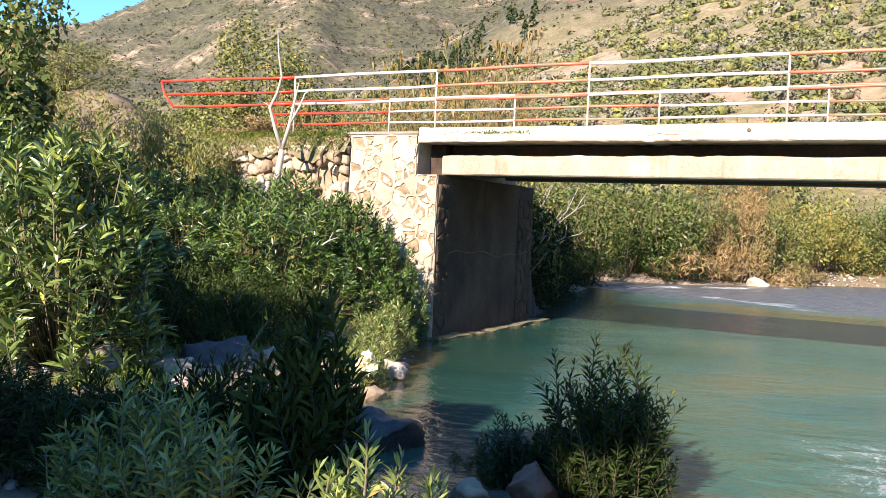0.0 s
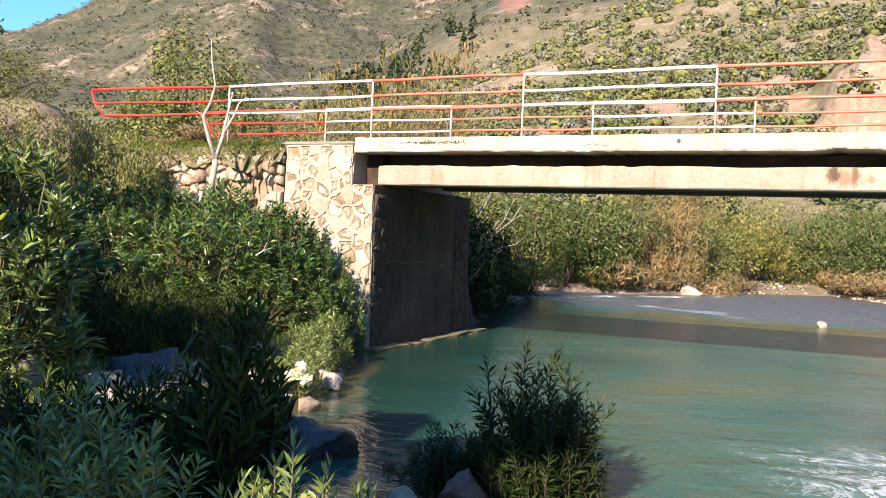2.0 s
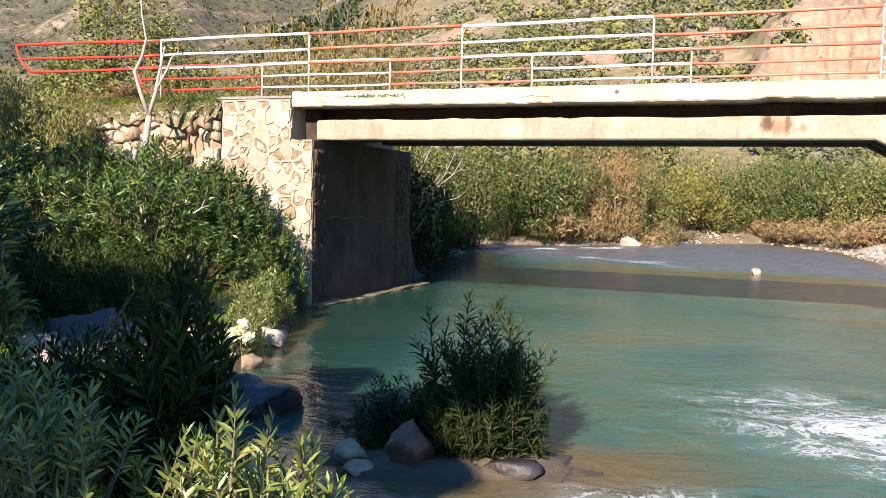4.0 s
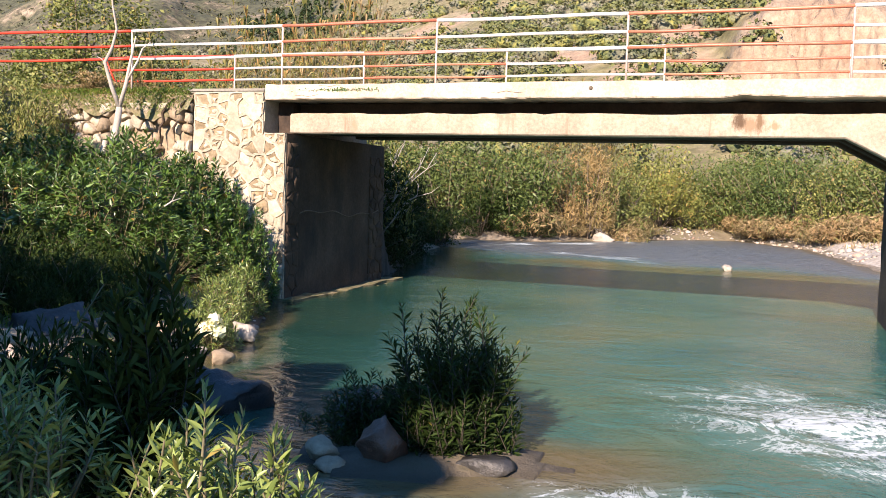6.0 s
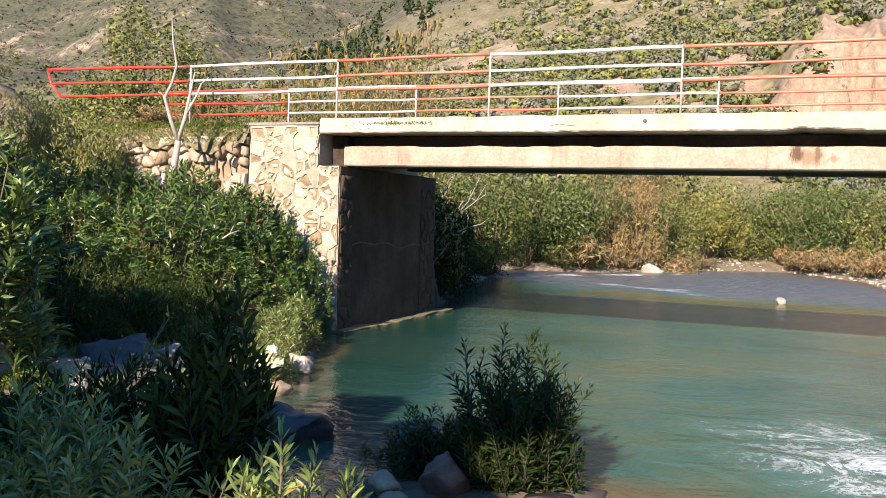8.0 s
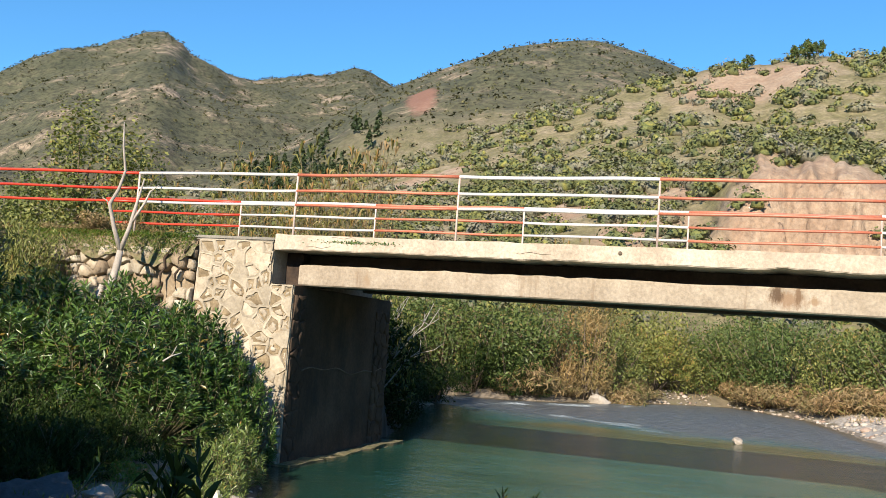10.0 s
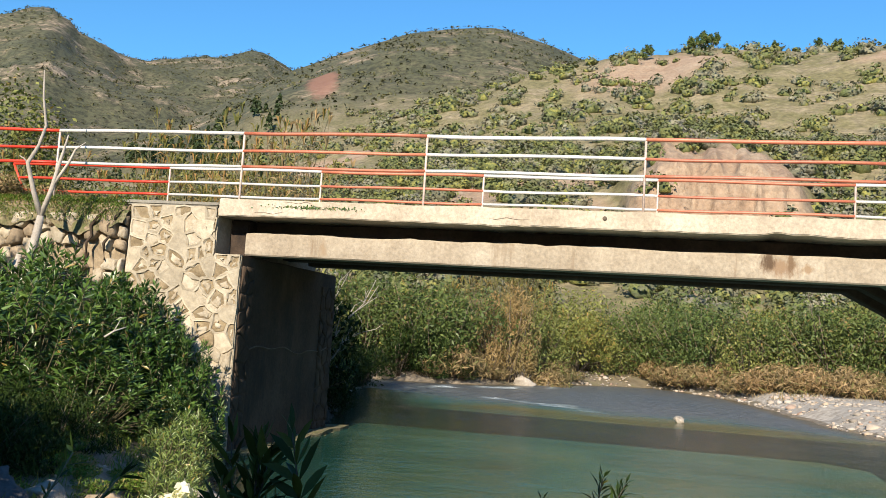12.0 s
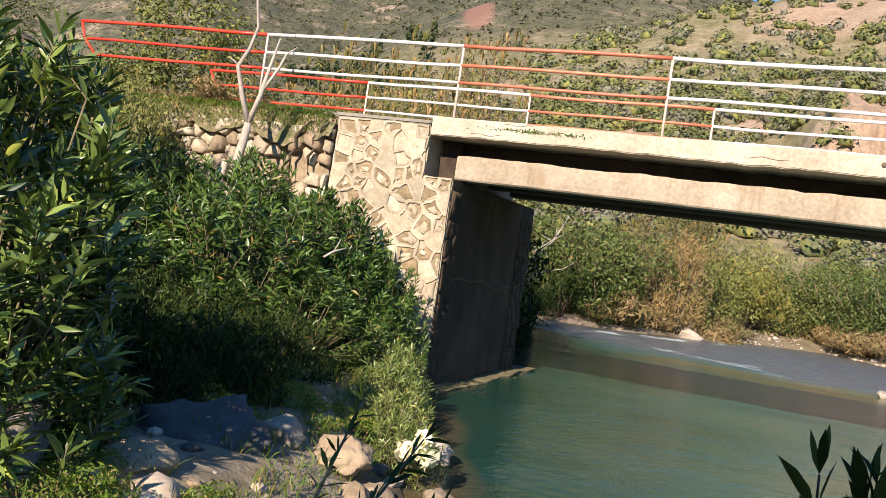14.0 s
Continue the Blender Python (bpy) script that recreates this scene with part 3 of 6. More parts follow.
def ground_material():
    m, nt, b, out = material("ground_soil")
    near = ramp(nt, noise_tex(nt, 1.4, 6, 0.7), [(0.3, (0.085, 0.066, 0.042)), (0.5, (0.18, 0.145, 0.098)), (0.7, (0.12, 0.115, 0.052))])
    stones = nt.nodes.new("ShaderNodeTexVoronoi")
    stones.inputs["Scale"].default_value = 9.0
    nt.links.new(coords(nt), stones.inputs["Vector"])
    peb = ramp(nt, stones.outputs["Color"], [(0.0, (0.12, 0.095, 0.07)), (1.0, (0.36, 0.305, 0.235))])
    near = mix(nt, maths(nt, "MULTIPLY", attr(nt, "stony"), ramp(nt, noise_tex(nt, 0.8, 3), [(0.42, 0.0), (0.58, 1.0)])), near, peb)
    gravel = mix(nt, 1.0, ramp(nt, stones.outputs["Color"], [(0.0, (0.30, 0.26, 0.21)), (1.0, (0.52, 0.47, 0.40))]), ramp(nt, noise_tex(nt, 2.5, 5), [(0.3, 0.75), (0.7, 1.1)]), "MULTIPLY")
    near = mix(nt, ramp(nt, maths(nt, "ADD", attr(nt, "bar"), maths(nt, "MULTIPLY", noise_tex(nt, 0.9, 4), 0.5)), [(0.55, 0.0), (0.75, 1.0)]), near, gravel)
    near = mix(nt, maths(nt, "MULTIPLY", attr(nt, "wet"), 0.8), near, (0.026, 0.022, 0.015))
    hill = ramp(nt, noise_tex(nt, 0.16, 7, 0.72), [(0.30, (0.12, 0.11, 0.045)), (0.45, (0.17, 0.15, 0.07)), (0.55, (0.22, 0.185, 0.105)), (0.70, (0.31, 0.25, 0.17))])
    hill = mix(nt, 1.0, hill, ramp(nt, noise_tex(nt, 1.1, 4, 0.7), [(0.3, 0.55), (0.7, 1.35)]), "MULTIPLY")
    soil = ramp(nt, noise_tex(nt, 0.25, 6, 0.75), [(0.3, (0.26, 0.17, 0.11)), (0.5, (0.33, 0.235, 0.16)), (0.7, (0.38, 0.30, 0.215))])
    rugged = ramp(nt, noise_tex(nt, 0.03, 8, 0.75), [(0.36, (0.046, 0.050, 0.025)), (0.52, (0.076, 0.074, 0.038)), (0.57, (0.125, 0.105, 0.064)), (0.63, (0.27, 0.21, 0.145))])
    rugged = mix(nt, 1.0, rugged, ramp(nt, noise_tex(nt, 0.4, 4, 0.7), [(0.40, 0.5), (0.56, 1.25)]), "MULTIPLY")
    hill = mix(nt, attr(nt, "remote"), hill, rugged)
    soil = mix(nt, 1.0, soil, ramp(nt, noise_tex(nt, 1.6, 5, 0.75), [(0.3, 0.62), (0.62, 1.12)]), "MULTIPLY")
    hill = mix(nt, ramp(nt, attr(nt, "bare"), [(0.25, 0.0), (0.6, 1.0)]), hill, soil)
    hill = mix(nt, ramp(nt, maths(nt, "ADD", attr(nt, "red"), maths(nt, "SUBTRACT", noise_tex(nt, 0.16, 6, 0.8), 0.55)), [(0.4, 0.0), (0.68, 0.8)]), hill, (0.23, 0.11, 0.075))
    col = mix(nt, attr(nt, "far"), near, hill)
    nt.links.new(col, b.inputs["Base Color"])
    b.inputs["Roughness"].default_value = 0.95
    relief(nt, b, maths(nt, "ADD", noise_tex(nt, 6.0, 6, 0.7), maths(nt, "MULTIPLY", maths(nt, "MULTIPLY", noise_tex(nt, 0.7, 6, 0.7), 9.0), attr(nt, "far"))), 0.7, 0.06)
    return m


def water_material():
    m, nt, b, out = material("river_water")
    deep = ramp(nt, noise_tex(nt, 0.26, 4, 0.55), [(0.3, (0.010, 0.066, 0.064)), (0.50, (0.034, 0.112, 0.094)), (0.68, (0.075, 0.115, 0.070))])
    deep = mix(nt, attr(nt, "clear"), deep, (0.010, 0.040, 0.028))
    stony = ramp(nt, noise_tex(nt, 1.0, 5, 0.7, coords(nt, (2.2, 3.4, 1))), [(0.35, (0.055, 0.066, 0.074)), (0.65, (0.15, 0.162, 0.168))])
    shoal = ramp(nt, maths(nt, "MULTIPLY", attr(nt, "shoal"), noise_tex(nt, 0.7, 4, 0.6)), [(0.22, 0.0), (0.50, 0.9)])
    deep = mix(nt, shoal, deep, (0.115, 0.105, 0.040))
    deep = mix(nt, attr(nt, "riffle"), deep, stony)
    col = mix(nt, ramp(nt, attr(nt, "shallow"), [(0.45, 0.0), (1.0, 0.9)]), deep, (0.12, 0.09, 0.045))
    wide = noise_tex(nt, 1.0, 3, 0.6, coords(nt, (0.55, 0.9, 1)), 1.5)
    curl = noise_tex(nt, 1.0, 6, 0.75, coords(nt, (0.95, 0.8, 1)), 3.2)
    line = maths(nt, "SUBTRACT", 1.0, maths(nt, "MULTIPLY", maths(nt, "ABSOLUTE", maths(nt, "SUBTRACT", curl, 0.5)), 13.0), True)
    fleck = noise_tex(nt, 1.0, 5, 0.75, coords(nt, (5, 6, 1)), 1.5)
    body = maths(nt, "MULTIPLY", line, maths(nt, "ADD", 0.0, maths(nt, "MULTIPLY", fleck, 1.55)))
    amount = maths(nt, "MULTIPLY", attr(nt, "foam"), maths(nt, "ADD", 0.15, maths(nt, "MULTIPLY", wide, 1.5)))
    foam = maths(nt, "ADD", maths(nt, "MULTIPLY", amount, 0.50), maths(nt, "MULTIPLY", body, maths(nt, "ADD", 0.10, maths(nt, "MULTIPLY", amount, 0.95))))
    foam = ramp(nt, foam, [(0.56, 0.0), (1.15, 0.9)])
    milk = ramp(nt, maths(nt, "MULTIPLY", attr(nt, "foam"), wide), [(0.18, 0.0), (0.55, 0.28)])
    col = mix(nt, milk, col, (0.40, 0.52, 0.50))
    col = mix(nt, foam, col, (0.60, 0.65, 0.65))
    nt.links.new(col, b.inputs["Base Color"])
    nt.links.new(mix(nt, foam, mix(nt, attr(nt, "riffle"), mix(nt, attr(nt, "clear"), (0.22, 0.22, 0.22), (0.04, 0.04, 0.04)), (0.32, 0.32, 0.32)), (0.7, 0.7, 0.7)), b.inputs["Roughness"])
    b.inputs["IOR"].default_value = 1.33
    rip = noise_tex(nt, 1.0, 4, 0.5, coords(nt, (0.9, 1.2, 1)), 1.4)
    fine = noise_tex(nt, 1.0, 4, 0.6, coords(nt, (4.5, 6, 1)), 1.2)
    fast = maths(nt, "ADD", maths(nt, "MULTIPLY", attr(nt, "foam"), 2.0), maths(nt, "MULTIPLY", attr(nt, "riffle"), 2.2))
    h = maths(nt, "ADD", maths(nt, "MULTIPLY", rip, maths(nt, "ADD", maths(nt, "SUBTRACT", 0.6, maths(nt, "MULTIPLY", attr(nt, "clear"), 0.45)), fast)), maths(nt, "MULTIPLY", fine, maths(nt, "ADD", 0.22, maths(nt, "MULTIPLY", attr(nt, "riffle"), 0.9))))
    relief(nt, b, h, 0.6, 0.075)
    return m


MAT_GROUND = ground_material()
MAT_WATER = water_material()
ground = build_ground()


def build_water():
    xs, ys = np.arange(-26, 54, 0.25), np.arange(-36, 36, 0.25)
    X, Y = np.meshgrid(xs, ys)
    chute = fbm(X * 0.9, Y * 1.5, 3, 79)
    foam = np.clip(0.80 * bump(X, 9.4, 2.2) * bump(Y, -5.8, 1.5) + 0.85 * bump(X, 7.4, 1.3) * bump(Y, -8.3, 0.55) + 0.42 * bump(X, 7.9, 2.2) * bump(Y, -4.4, 1.5) + 0.9 * bump(X, 15, 5) * bump(Y, -9.5, 4)
                   + 1.0 * np.clip(chute * 3.2 + 0.6, 0, 1) * (bump(Y - 1.5 * X, 22.3, 1.6) * sstep(-3.4, -1.5, X) * sstep(4, 2, X) + 0.8 * bump(Y + 0.75 * X, 17.2, 1.3) * sstep(-2, 0, X) * sstep(6, 3.5, X)), 0, 1)
    riffle = np.clip(sstep(12.5, 16.5, Y + 0.25 * X - 0.5 + 1.6 * fbm(X * 0.4, Y * 0.4, 3, 73)), 0, 1)
    shoal = np.clip(1.0 * bump(Y + 0.12 * X, 12.2, 2.2) * sstep(-1, 2, X) + 0.75 * bump(X, 9.5, 2.2) * bump(Y, 2.6, 1.3) + 0.65 * bump(X, 6.9, 0.8) * bump(Y, -6.6, 1.4) + 0.5 * bump(X, 5.5, 1.5) * bump(Y, 3.0, 1.0), 0, 1)
    Z = 0.045 * foam * fbm(X * 1.3, Y * 1.9, 3, 77) + 0.012 * fbm(X * 0.8, Y * 1.2, 2, 78) * (1 + 2 * foam)
    d = shore_distance(X, Y)
    n = len(xs)
    keep = d < 0.6
    i, j = np.meshgrid(np.arange(len(ys) - 1), np.arange(n - 1), indexing="ij")
    F = np.stack([i * n + j, i * n + j + 1, (i + 1) * n + j + 1, (i + 1) * n + j], -1).reshape(-1, 4)
    F = F[keep[:-1, :-1].ravel()]
    used, inv = np.unique(F, return_inverse=True)
    V = np.stack([X, Y, Z], -1).reshape(-1, 3)[used]
    ob = link_mesh("water", V, inv.reshape(-1, 4), MAT_WATER, None, "", True)
    tagged(ob, "murky green river with ripples and white riffles", "river", kind="structure")
    clear = sstep(5.5, 0.5, X + 0.25 * Y + 1.2 * fbm(X * 0.5, Y * 0.3, 3, 66)) * 0.85
    for name, val in (("foam", foam.ravel()[used]), ("riffle", riffle.ravel()[used]), ("shoal", shoal.ravel()[used]), ("clear", clear.ravel()[used]), ("shallow", sstep(-0.95, -0.05, d).ravel()[used])):
        at = ob.data.attributes.new(name, "FLOAT", "POINT")
        at.data.foreach_set("value", val.astype(np.float32))
    return ob


water = build_water()

# ---- bridge ----
DECK = 3.65
EDGE = -0.26
bridge = thing("bridge", "narrow concrete road bridge on stone abutments over the river", "bridge")
slab = part("deck_slab", box_bm(-0.42, 24.0, EDGE, 3.45, 3.40, DECK, 0.012, 300, 0.012), MAT_CONCRETE, bridge, "weathered cream concrete deck slab")
for v in slab.data.vertices:
    if v.co.z < 3.47 and v.co.y < 0:
        chip = noise.noise(Vector((v.co.x * 1.1, 7.0, 0))) + 0.8 * noise.noise(Vector((v.co.x * 5.0, 2.0, 0)))
        v.co.z += 0.028 * max(0.0, chip) + 0.03 * math.exp(-((v.co.x - 7.3) / 0.18) ** 2)


def girder_bm(y0, y1, top=3.41, rough=0.0, under=2.86):
    """A beam with haunches over the pier; the outer ones have a ragged upper edge."""
    xs = [-0.12, 0.0] + [0.15 * i for i in range(1, 58)] + [8.7, 9.1, 9.5, 10.3, 10.7, 11.0] + [11.3 + 0.4 * i for i in range(29)] + [23.0]
    bm = bmesh.new()
    rows = []
    for x in xs:
        low = under
        if 8.7 < x < 11.1:
            low = under - 0.42 * min(1, (x - 8.7) / 0.8, (11.1 - x) / 0.8)
        j = 0.012 * noise.noise(Vector((x * 1.7, y0, 0)))
        k = rough * (noise.noise(Vector((x * 0.9, 3, 0))) + 0.7 * noise.noise(Vector((x * 4.0, 5, 0))))
        rows.append([bm.verts.new((x, y0 + 0.025 + j, top + k)), bm.verts.new((x, y0 + j, top - 0.03 + k)), bm.verts.new((x, y0 + j, low + 0.02)), bm.verts.new((x, y0 + 0.02, low)), bm.verts.new((x, y1, low)), bm.verts.new((x, y1, top))])
    for p, q in zip(rows, rows[1:]):
        for k in range(6):
            bm.faces.new((p[k], p[(k + 1) % 6], q[(k + 1) % 6], q[k]))
    bm.faces.new(rows[0][::-1])
    bm.faces.new(rows[-1])
    bmesh.ops.recalc_face_normals(bm, faces=bm.faces)
    return bm


part("edge_beam", girder_bm(0.10, 0.42, 3.20, 0.03), MAT_BEAM, bridge, "cream concrete edge beam with rust stains")
part("girder", girder_bm(0.45, 0.80, 3.41, 0.0, 2.92), MAT_PIER, bridge, "concrete girder coloured dark for the shade under the deck")
part("girder", girder_bm(1.55, 1.90, 3.41, 0.0, 2.92), MAT_PIER, bridge, "concrete girder coloured dark for the shade under the deck")
part("girder", girder_bm(2.70, 3.04, 3.41, 0.0, 2.92), MAT_PIER, bridge, "concrete girder coloured dark for the shade under the deck")
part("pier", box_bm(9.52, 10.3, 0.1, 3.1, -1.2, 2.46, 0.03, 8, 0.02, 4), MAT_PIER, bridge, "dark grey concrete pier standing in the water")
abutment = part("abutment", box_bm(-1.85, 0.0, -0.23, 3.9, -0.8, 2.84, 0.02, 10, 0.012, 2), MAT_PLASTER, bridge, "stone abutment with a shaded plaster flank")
part("abutment_head", box_bm(-1.84, -0.43, -0.245, 3.9, 2.842, 3.53, 0.02, 4, 0.012, 6), MAT_MORTAR, bridge)
part("bearing_wall", box_bm(-0.426, -0.125, 0.2, 0.5, 2.845, 3.40, 0.02, 4, 0.02, 15), MAT_RECESS, bridge, "near-black recess at the end of the beam")
part("approach_slab", box_bm(-2.1, -0.43, -0.235, 3.6, 3.535, 3.60, 0.02, 24, 0.022, 7), MAT_GREY, bridge, "thin worn concrete approach slab")
part("footing", box_bm(-0.5, 0.36, -0.45, 4.4, -0.6, 0.03, 0.06, 16, 0.06, 9), MAT_MOSSY, bridge, "worn concrete footing just under the water")
part("mortar_face", box_bm(-1.84, -0.004, -0.245, -0.20, -0.2, 2.838, 0.01, 30, 0.006, 2), MAT_MORTAR, abutment, "cream mortar between the stones")
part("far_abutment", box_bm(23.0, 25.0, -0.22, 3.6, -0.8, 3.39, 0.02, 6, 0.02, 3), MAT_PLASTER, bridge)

NEAR_POSTS = [-3.27, -0.17, 2.62, 5.64, 8.71, 11.75, 14.8, 17.8, 20.8, 23.6]
FAR_POSTS = [-3.10, -0.09, 2.88, 5.82, 8.87, 11.9, 14.9, 17.9, 20.9, 23.6]


def rail_run(a, b, seed):
    a, b = np.array(a), np.array(b)
    t = np.linspace(0, 1, 7)[:, None]
    p = a + (b - a) * t
    p[1:-1, 1] += 0.008 * np.sin(seed * 3.1 + 5 * t[1:-1, 0])
    p[1:-1, 2] += 0.010 * np.sin(seed * 1.7 + 4 * t[1:-1, 0])
    return p


def build_railing(posts, y, label, end_pts):
    rail = thing("bridge_railing", label, "railing", "railings along the bridge")
    colours = [MAT_WHITE, MAT_RED]
    for i, x in enumerate(posts):
        tubes_mesh("post", [([(x, y, DECK - 0.12), (x, y, DECK + 0.5), (x, y, DECK + 1.0)], [0.017] * 3)], MAT_POST, rail, 8)
    for i, (a, b) in enumerate(zip(posts, posts[1:])):
        for k, h in enumerate((1.0, 0.735, 0.50)):
            tubes_mesh("rail", [(rail_run((a, y, DECK + h), (b, y, DECK + h), i * 3 + k + y), [0.027 if k == 0 else 0.023] * 7)], colours[i % 2], rail, 8,
                       ("white" if i % 2 == 0 else "faded red") + " painted tube")
    for k, h in enumerate((1.0, 0.735, 0.50)):
        a = (posts[0], y, DECK + h)
        tubes_mesh("rail", [(rail_run(end_pts[k], a, k + 11), [0.027 if k == 0 else 0.024] * 7)], MAT_BRIGHT_RED, rail, 8, "bright red painted tube")
    tubes_mesh("end_bar", [([end_pts[0], end_pts[1], end_pts[2]], [0.022] * 3)], MAT_BRIGHT_RED, rail, 8)
    return rail


build_railing(NEAR_POSTS, -0.13, "red and white painted tube railing, river side", [(-6.78, -0.13, 4.70), (-6.68, -0.13, 4.42), (-6.42, -0.13, 4.17)])
build_railing(FAR_POSTS, 2.95, "red and white painted tube railing, far side", [(-6.47, 2.95, 4.66), (-6.33, 2.95, 4.39), (-6.2, 2.95, 4.15)])


# ---- plants ----
def oleander(seed, height, radius, tips, leaf_len, mat=LEAF_OLEANDER, whorls=7, width=0.2, near=False, shoot=0.34, upright=0.75, skirt=0.15, fan=0.0, ragged=0.0, stem=MAT_STEM):
    """Dense shrub of many leafy shoots: each a short twig whose whorls of long narrow leaves open into a rosette."""
    rng = np.random.default_rng(seed)
    top = thing("oleander_bush", "oleander bush with long narrow leathery leaves", "bush")
    runs, B, D, L = [], [], [], []
    lobes = unit(rng.normal(size=(7, 3)) * [1, 1, 0.6])
    for _ in range(tips):
        a = rng.uniform(0, 2 * np.pi)
        el = math.asin(rng.uniform(-0.12, 1.0))
        d = np.array([math.cos(a) * math.cos(el), math.sin(a) * math.cos(el), math.sin(el)])
        bulge = 0.88 + 0.22 * max(0.0, float(np.max(lobes @ d)) * 2 - 1)
        depth = rng.uniform(0.86, 1.06) if rng.random() < 0.72 else rng.uniform(0.45, 0.86)
        depth = depth * (1 + rng.uniform(-2, 1) * ragged) if ragged else depth
        tip = d * [radius, radius, height * (1 - skirt)] * bulge * depth + [0, 0, skirt * height]
        tip[2] = max(tip[2], 0.08 * height)
        tip[:2] *= 1 - fan * (1 - min(1.0, tip[2] / height))
        axis = unit(np.array([0, 0, upright]) + d * [1, 1, 0.5] * (1.15 - upright) + 0.22 * rng.normal(size=3))
        ln = shoot * rng.uniform(0.7, 1.25)
        foot = tip - axis * ln
        root = np.array([tip[0] * 0.25, tip[1] * 0.25, -0.03])
        mid = (foot + root) / 2 + [foot[0] * 0.12, foot[1] * 0.12, 0.04 * height]
        runs.append((np.array([root, mid, foot, tip]), np.array([0.013, 0.009, 0.006, 0.003])))
        u1 = unit(np.cross(axis, rng.normal(size=3)))
        u2 = np.cross(axis, u1)
        spin = rng.uniform(0, 6.28)
        for k in range(whorls):
            u = k / (whorls - 1)
            p = foot + axis * ln * u
            open_out = 1.15 - 0.75 * u ** 1.5
            for j in range(3):
                b = spin + k * 1.05 + j * 2.094 + rng.normal() * 0.15
                B.append(p)
                D.append(axis * 0.75 + (u1 * math.cos(b) + u2 * math.sin(b)) * open_out + 0.12 * rng.normal(size=3))
                L.append(leaf_len * rng.uniform(0.75, 1.15) * (0.65 if u > 0.9 else 1) * (0.85 if k == 0 else 1))
    tubes_mesh("branchwork", runs, stem, top, 3)
    L = np.array(L)
    if near:
        V, F = lance_leaves(np.array(B), np.array(D), L, L * width, 0.14, rng)
    else:
        V, F = blades(np.array(B), np.array(D), L, L * width, 0.10, 0.2, rng)
    link_mesh("foliage", V, F, mat, top)
    return top


def plant_to(ob, model_h, x, y, radius_scale, top_z, turn=0.0, label=""):
    """Stands a bush so that its crown ends at that height."""
    g = ground_at(x, y)
    return plant(ob, x, y, (radius_scale, radius_scale, max(0.5 * radius_scale, (top_z - g) / model_h)), turn, label=label)


def shrub(seed, height, radius, count, size, mat, name="bush", label="bushy green shrub on the river bank", trunk=MAT_BARK, masses=9, category="bush", base=0.12, twigs=0, slim=0.36, rise=0.0):
    """Rounded, uneven shrub: limbs and lumps of many small leaf clumps with gaps."""
    rng = np.random.default_rng(seed)
    top = thing(name, label, category)
    runs, C, N, S = [], [], [], []
    for i in range(masses):
        a, q = rng.uniform(0, 2 * np.pi), math.sqrt(rng.uniform(0, 1))
        z = height * rng.uniform(0.18, 0.84) * (1 - 0.25 * q)
        c = np.array([math.cos(a) * radius * q * 0.75, math.sin(a) * radius * q * 0.75, z])
        rad = np.array([radius * rng.uniform(0.3, 0.5), radius * rng.uniform(0.3, 0.5), height * rng.uniform(0.16, 0.26)])
        mid = c * 0.5 + np.array([0, 0, -0.1 * height])
        runs.append((np.array([[c[0] * 0.1, c[1] * 0.1, -0.1], mid * [0.7, 0.7, 1], c]), np.array([0.03, 0.02, 0.008]) * height / 2.2))
        for _ in range(2):
            e = c + unit(rng.normal(size=3)) * rad * 1.1
            runs.append((np.array([mid, (mid + e) / 2 + 0.05 * rng.normal(size=3), e]), np.array([0.012, 0.009, 0.004]) * height / 2.2))
        n = count // masses
        d = unit(rng.normal(size=(n, 3)))
        rr = rng.uniform(0.55, 1.12, (n, 1)) ** 0.7
        p = c + d * rad * rr
        p[:, 2] = np.maximum(p[:, 2], base * height * rng.uniform(0.2, 1, n))
        C.append(p)
        N.append(d + np.array([0, 0, 0.4]))
        S.append(size * np.clip(rng.lognormal(0, 0.35, n), 0.5, 1.6))
    for _ in range(twigs):
        a = rng.uniform(0, 2 * np.pi)
        e = np.array([math.cos(a) * radius * 1.1, math.sin(a) * radius * 1.1, height * rng.uniform(0.3, 1.1)])
        runs.append((np.array([[0, 0, 0.1], e * [0.4, 0.4, 0.6], e]), [0.02, 0.012, 0.004]))
    tubes_mesh("branchwork", runs, trunk, top, 3)
    V, F = flakes(np.vstack(C), np.vstack(N), np.concatenate(S), rng, slim, rise)
    link_mesh("foliage", V, F, mat, top)
    return top


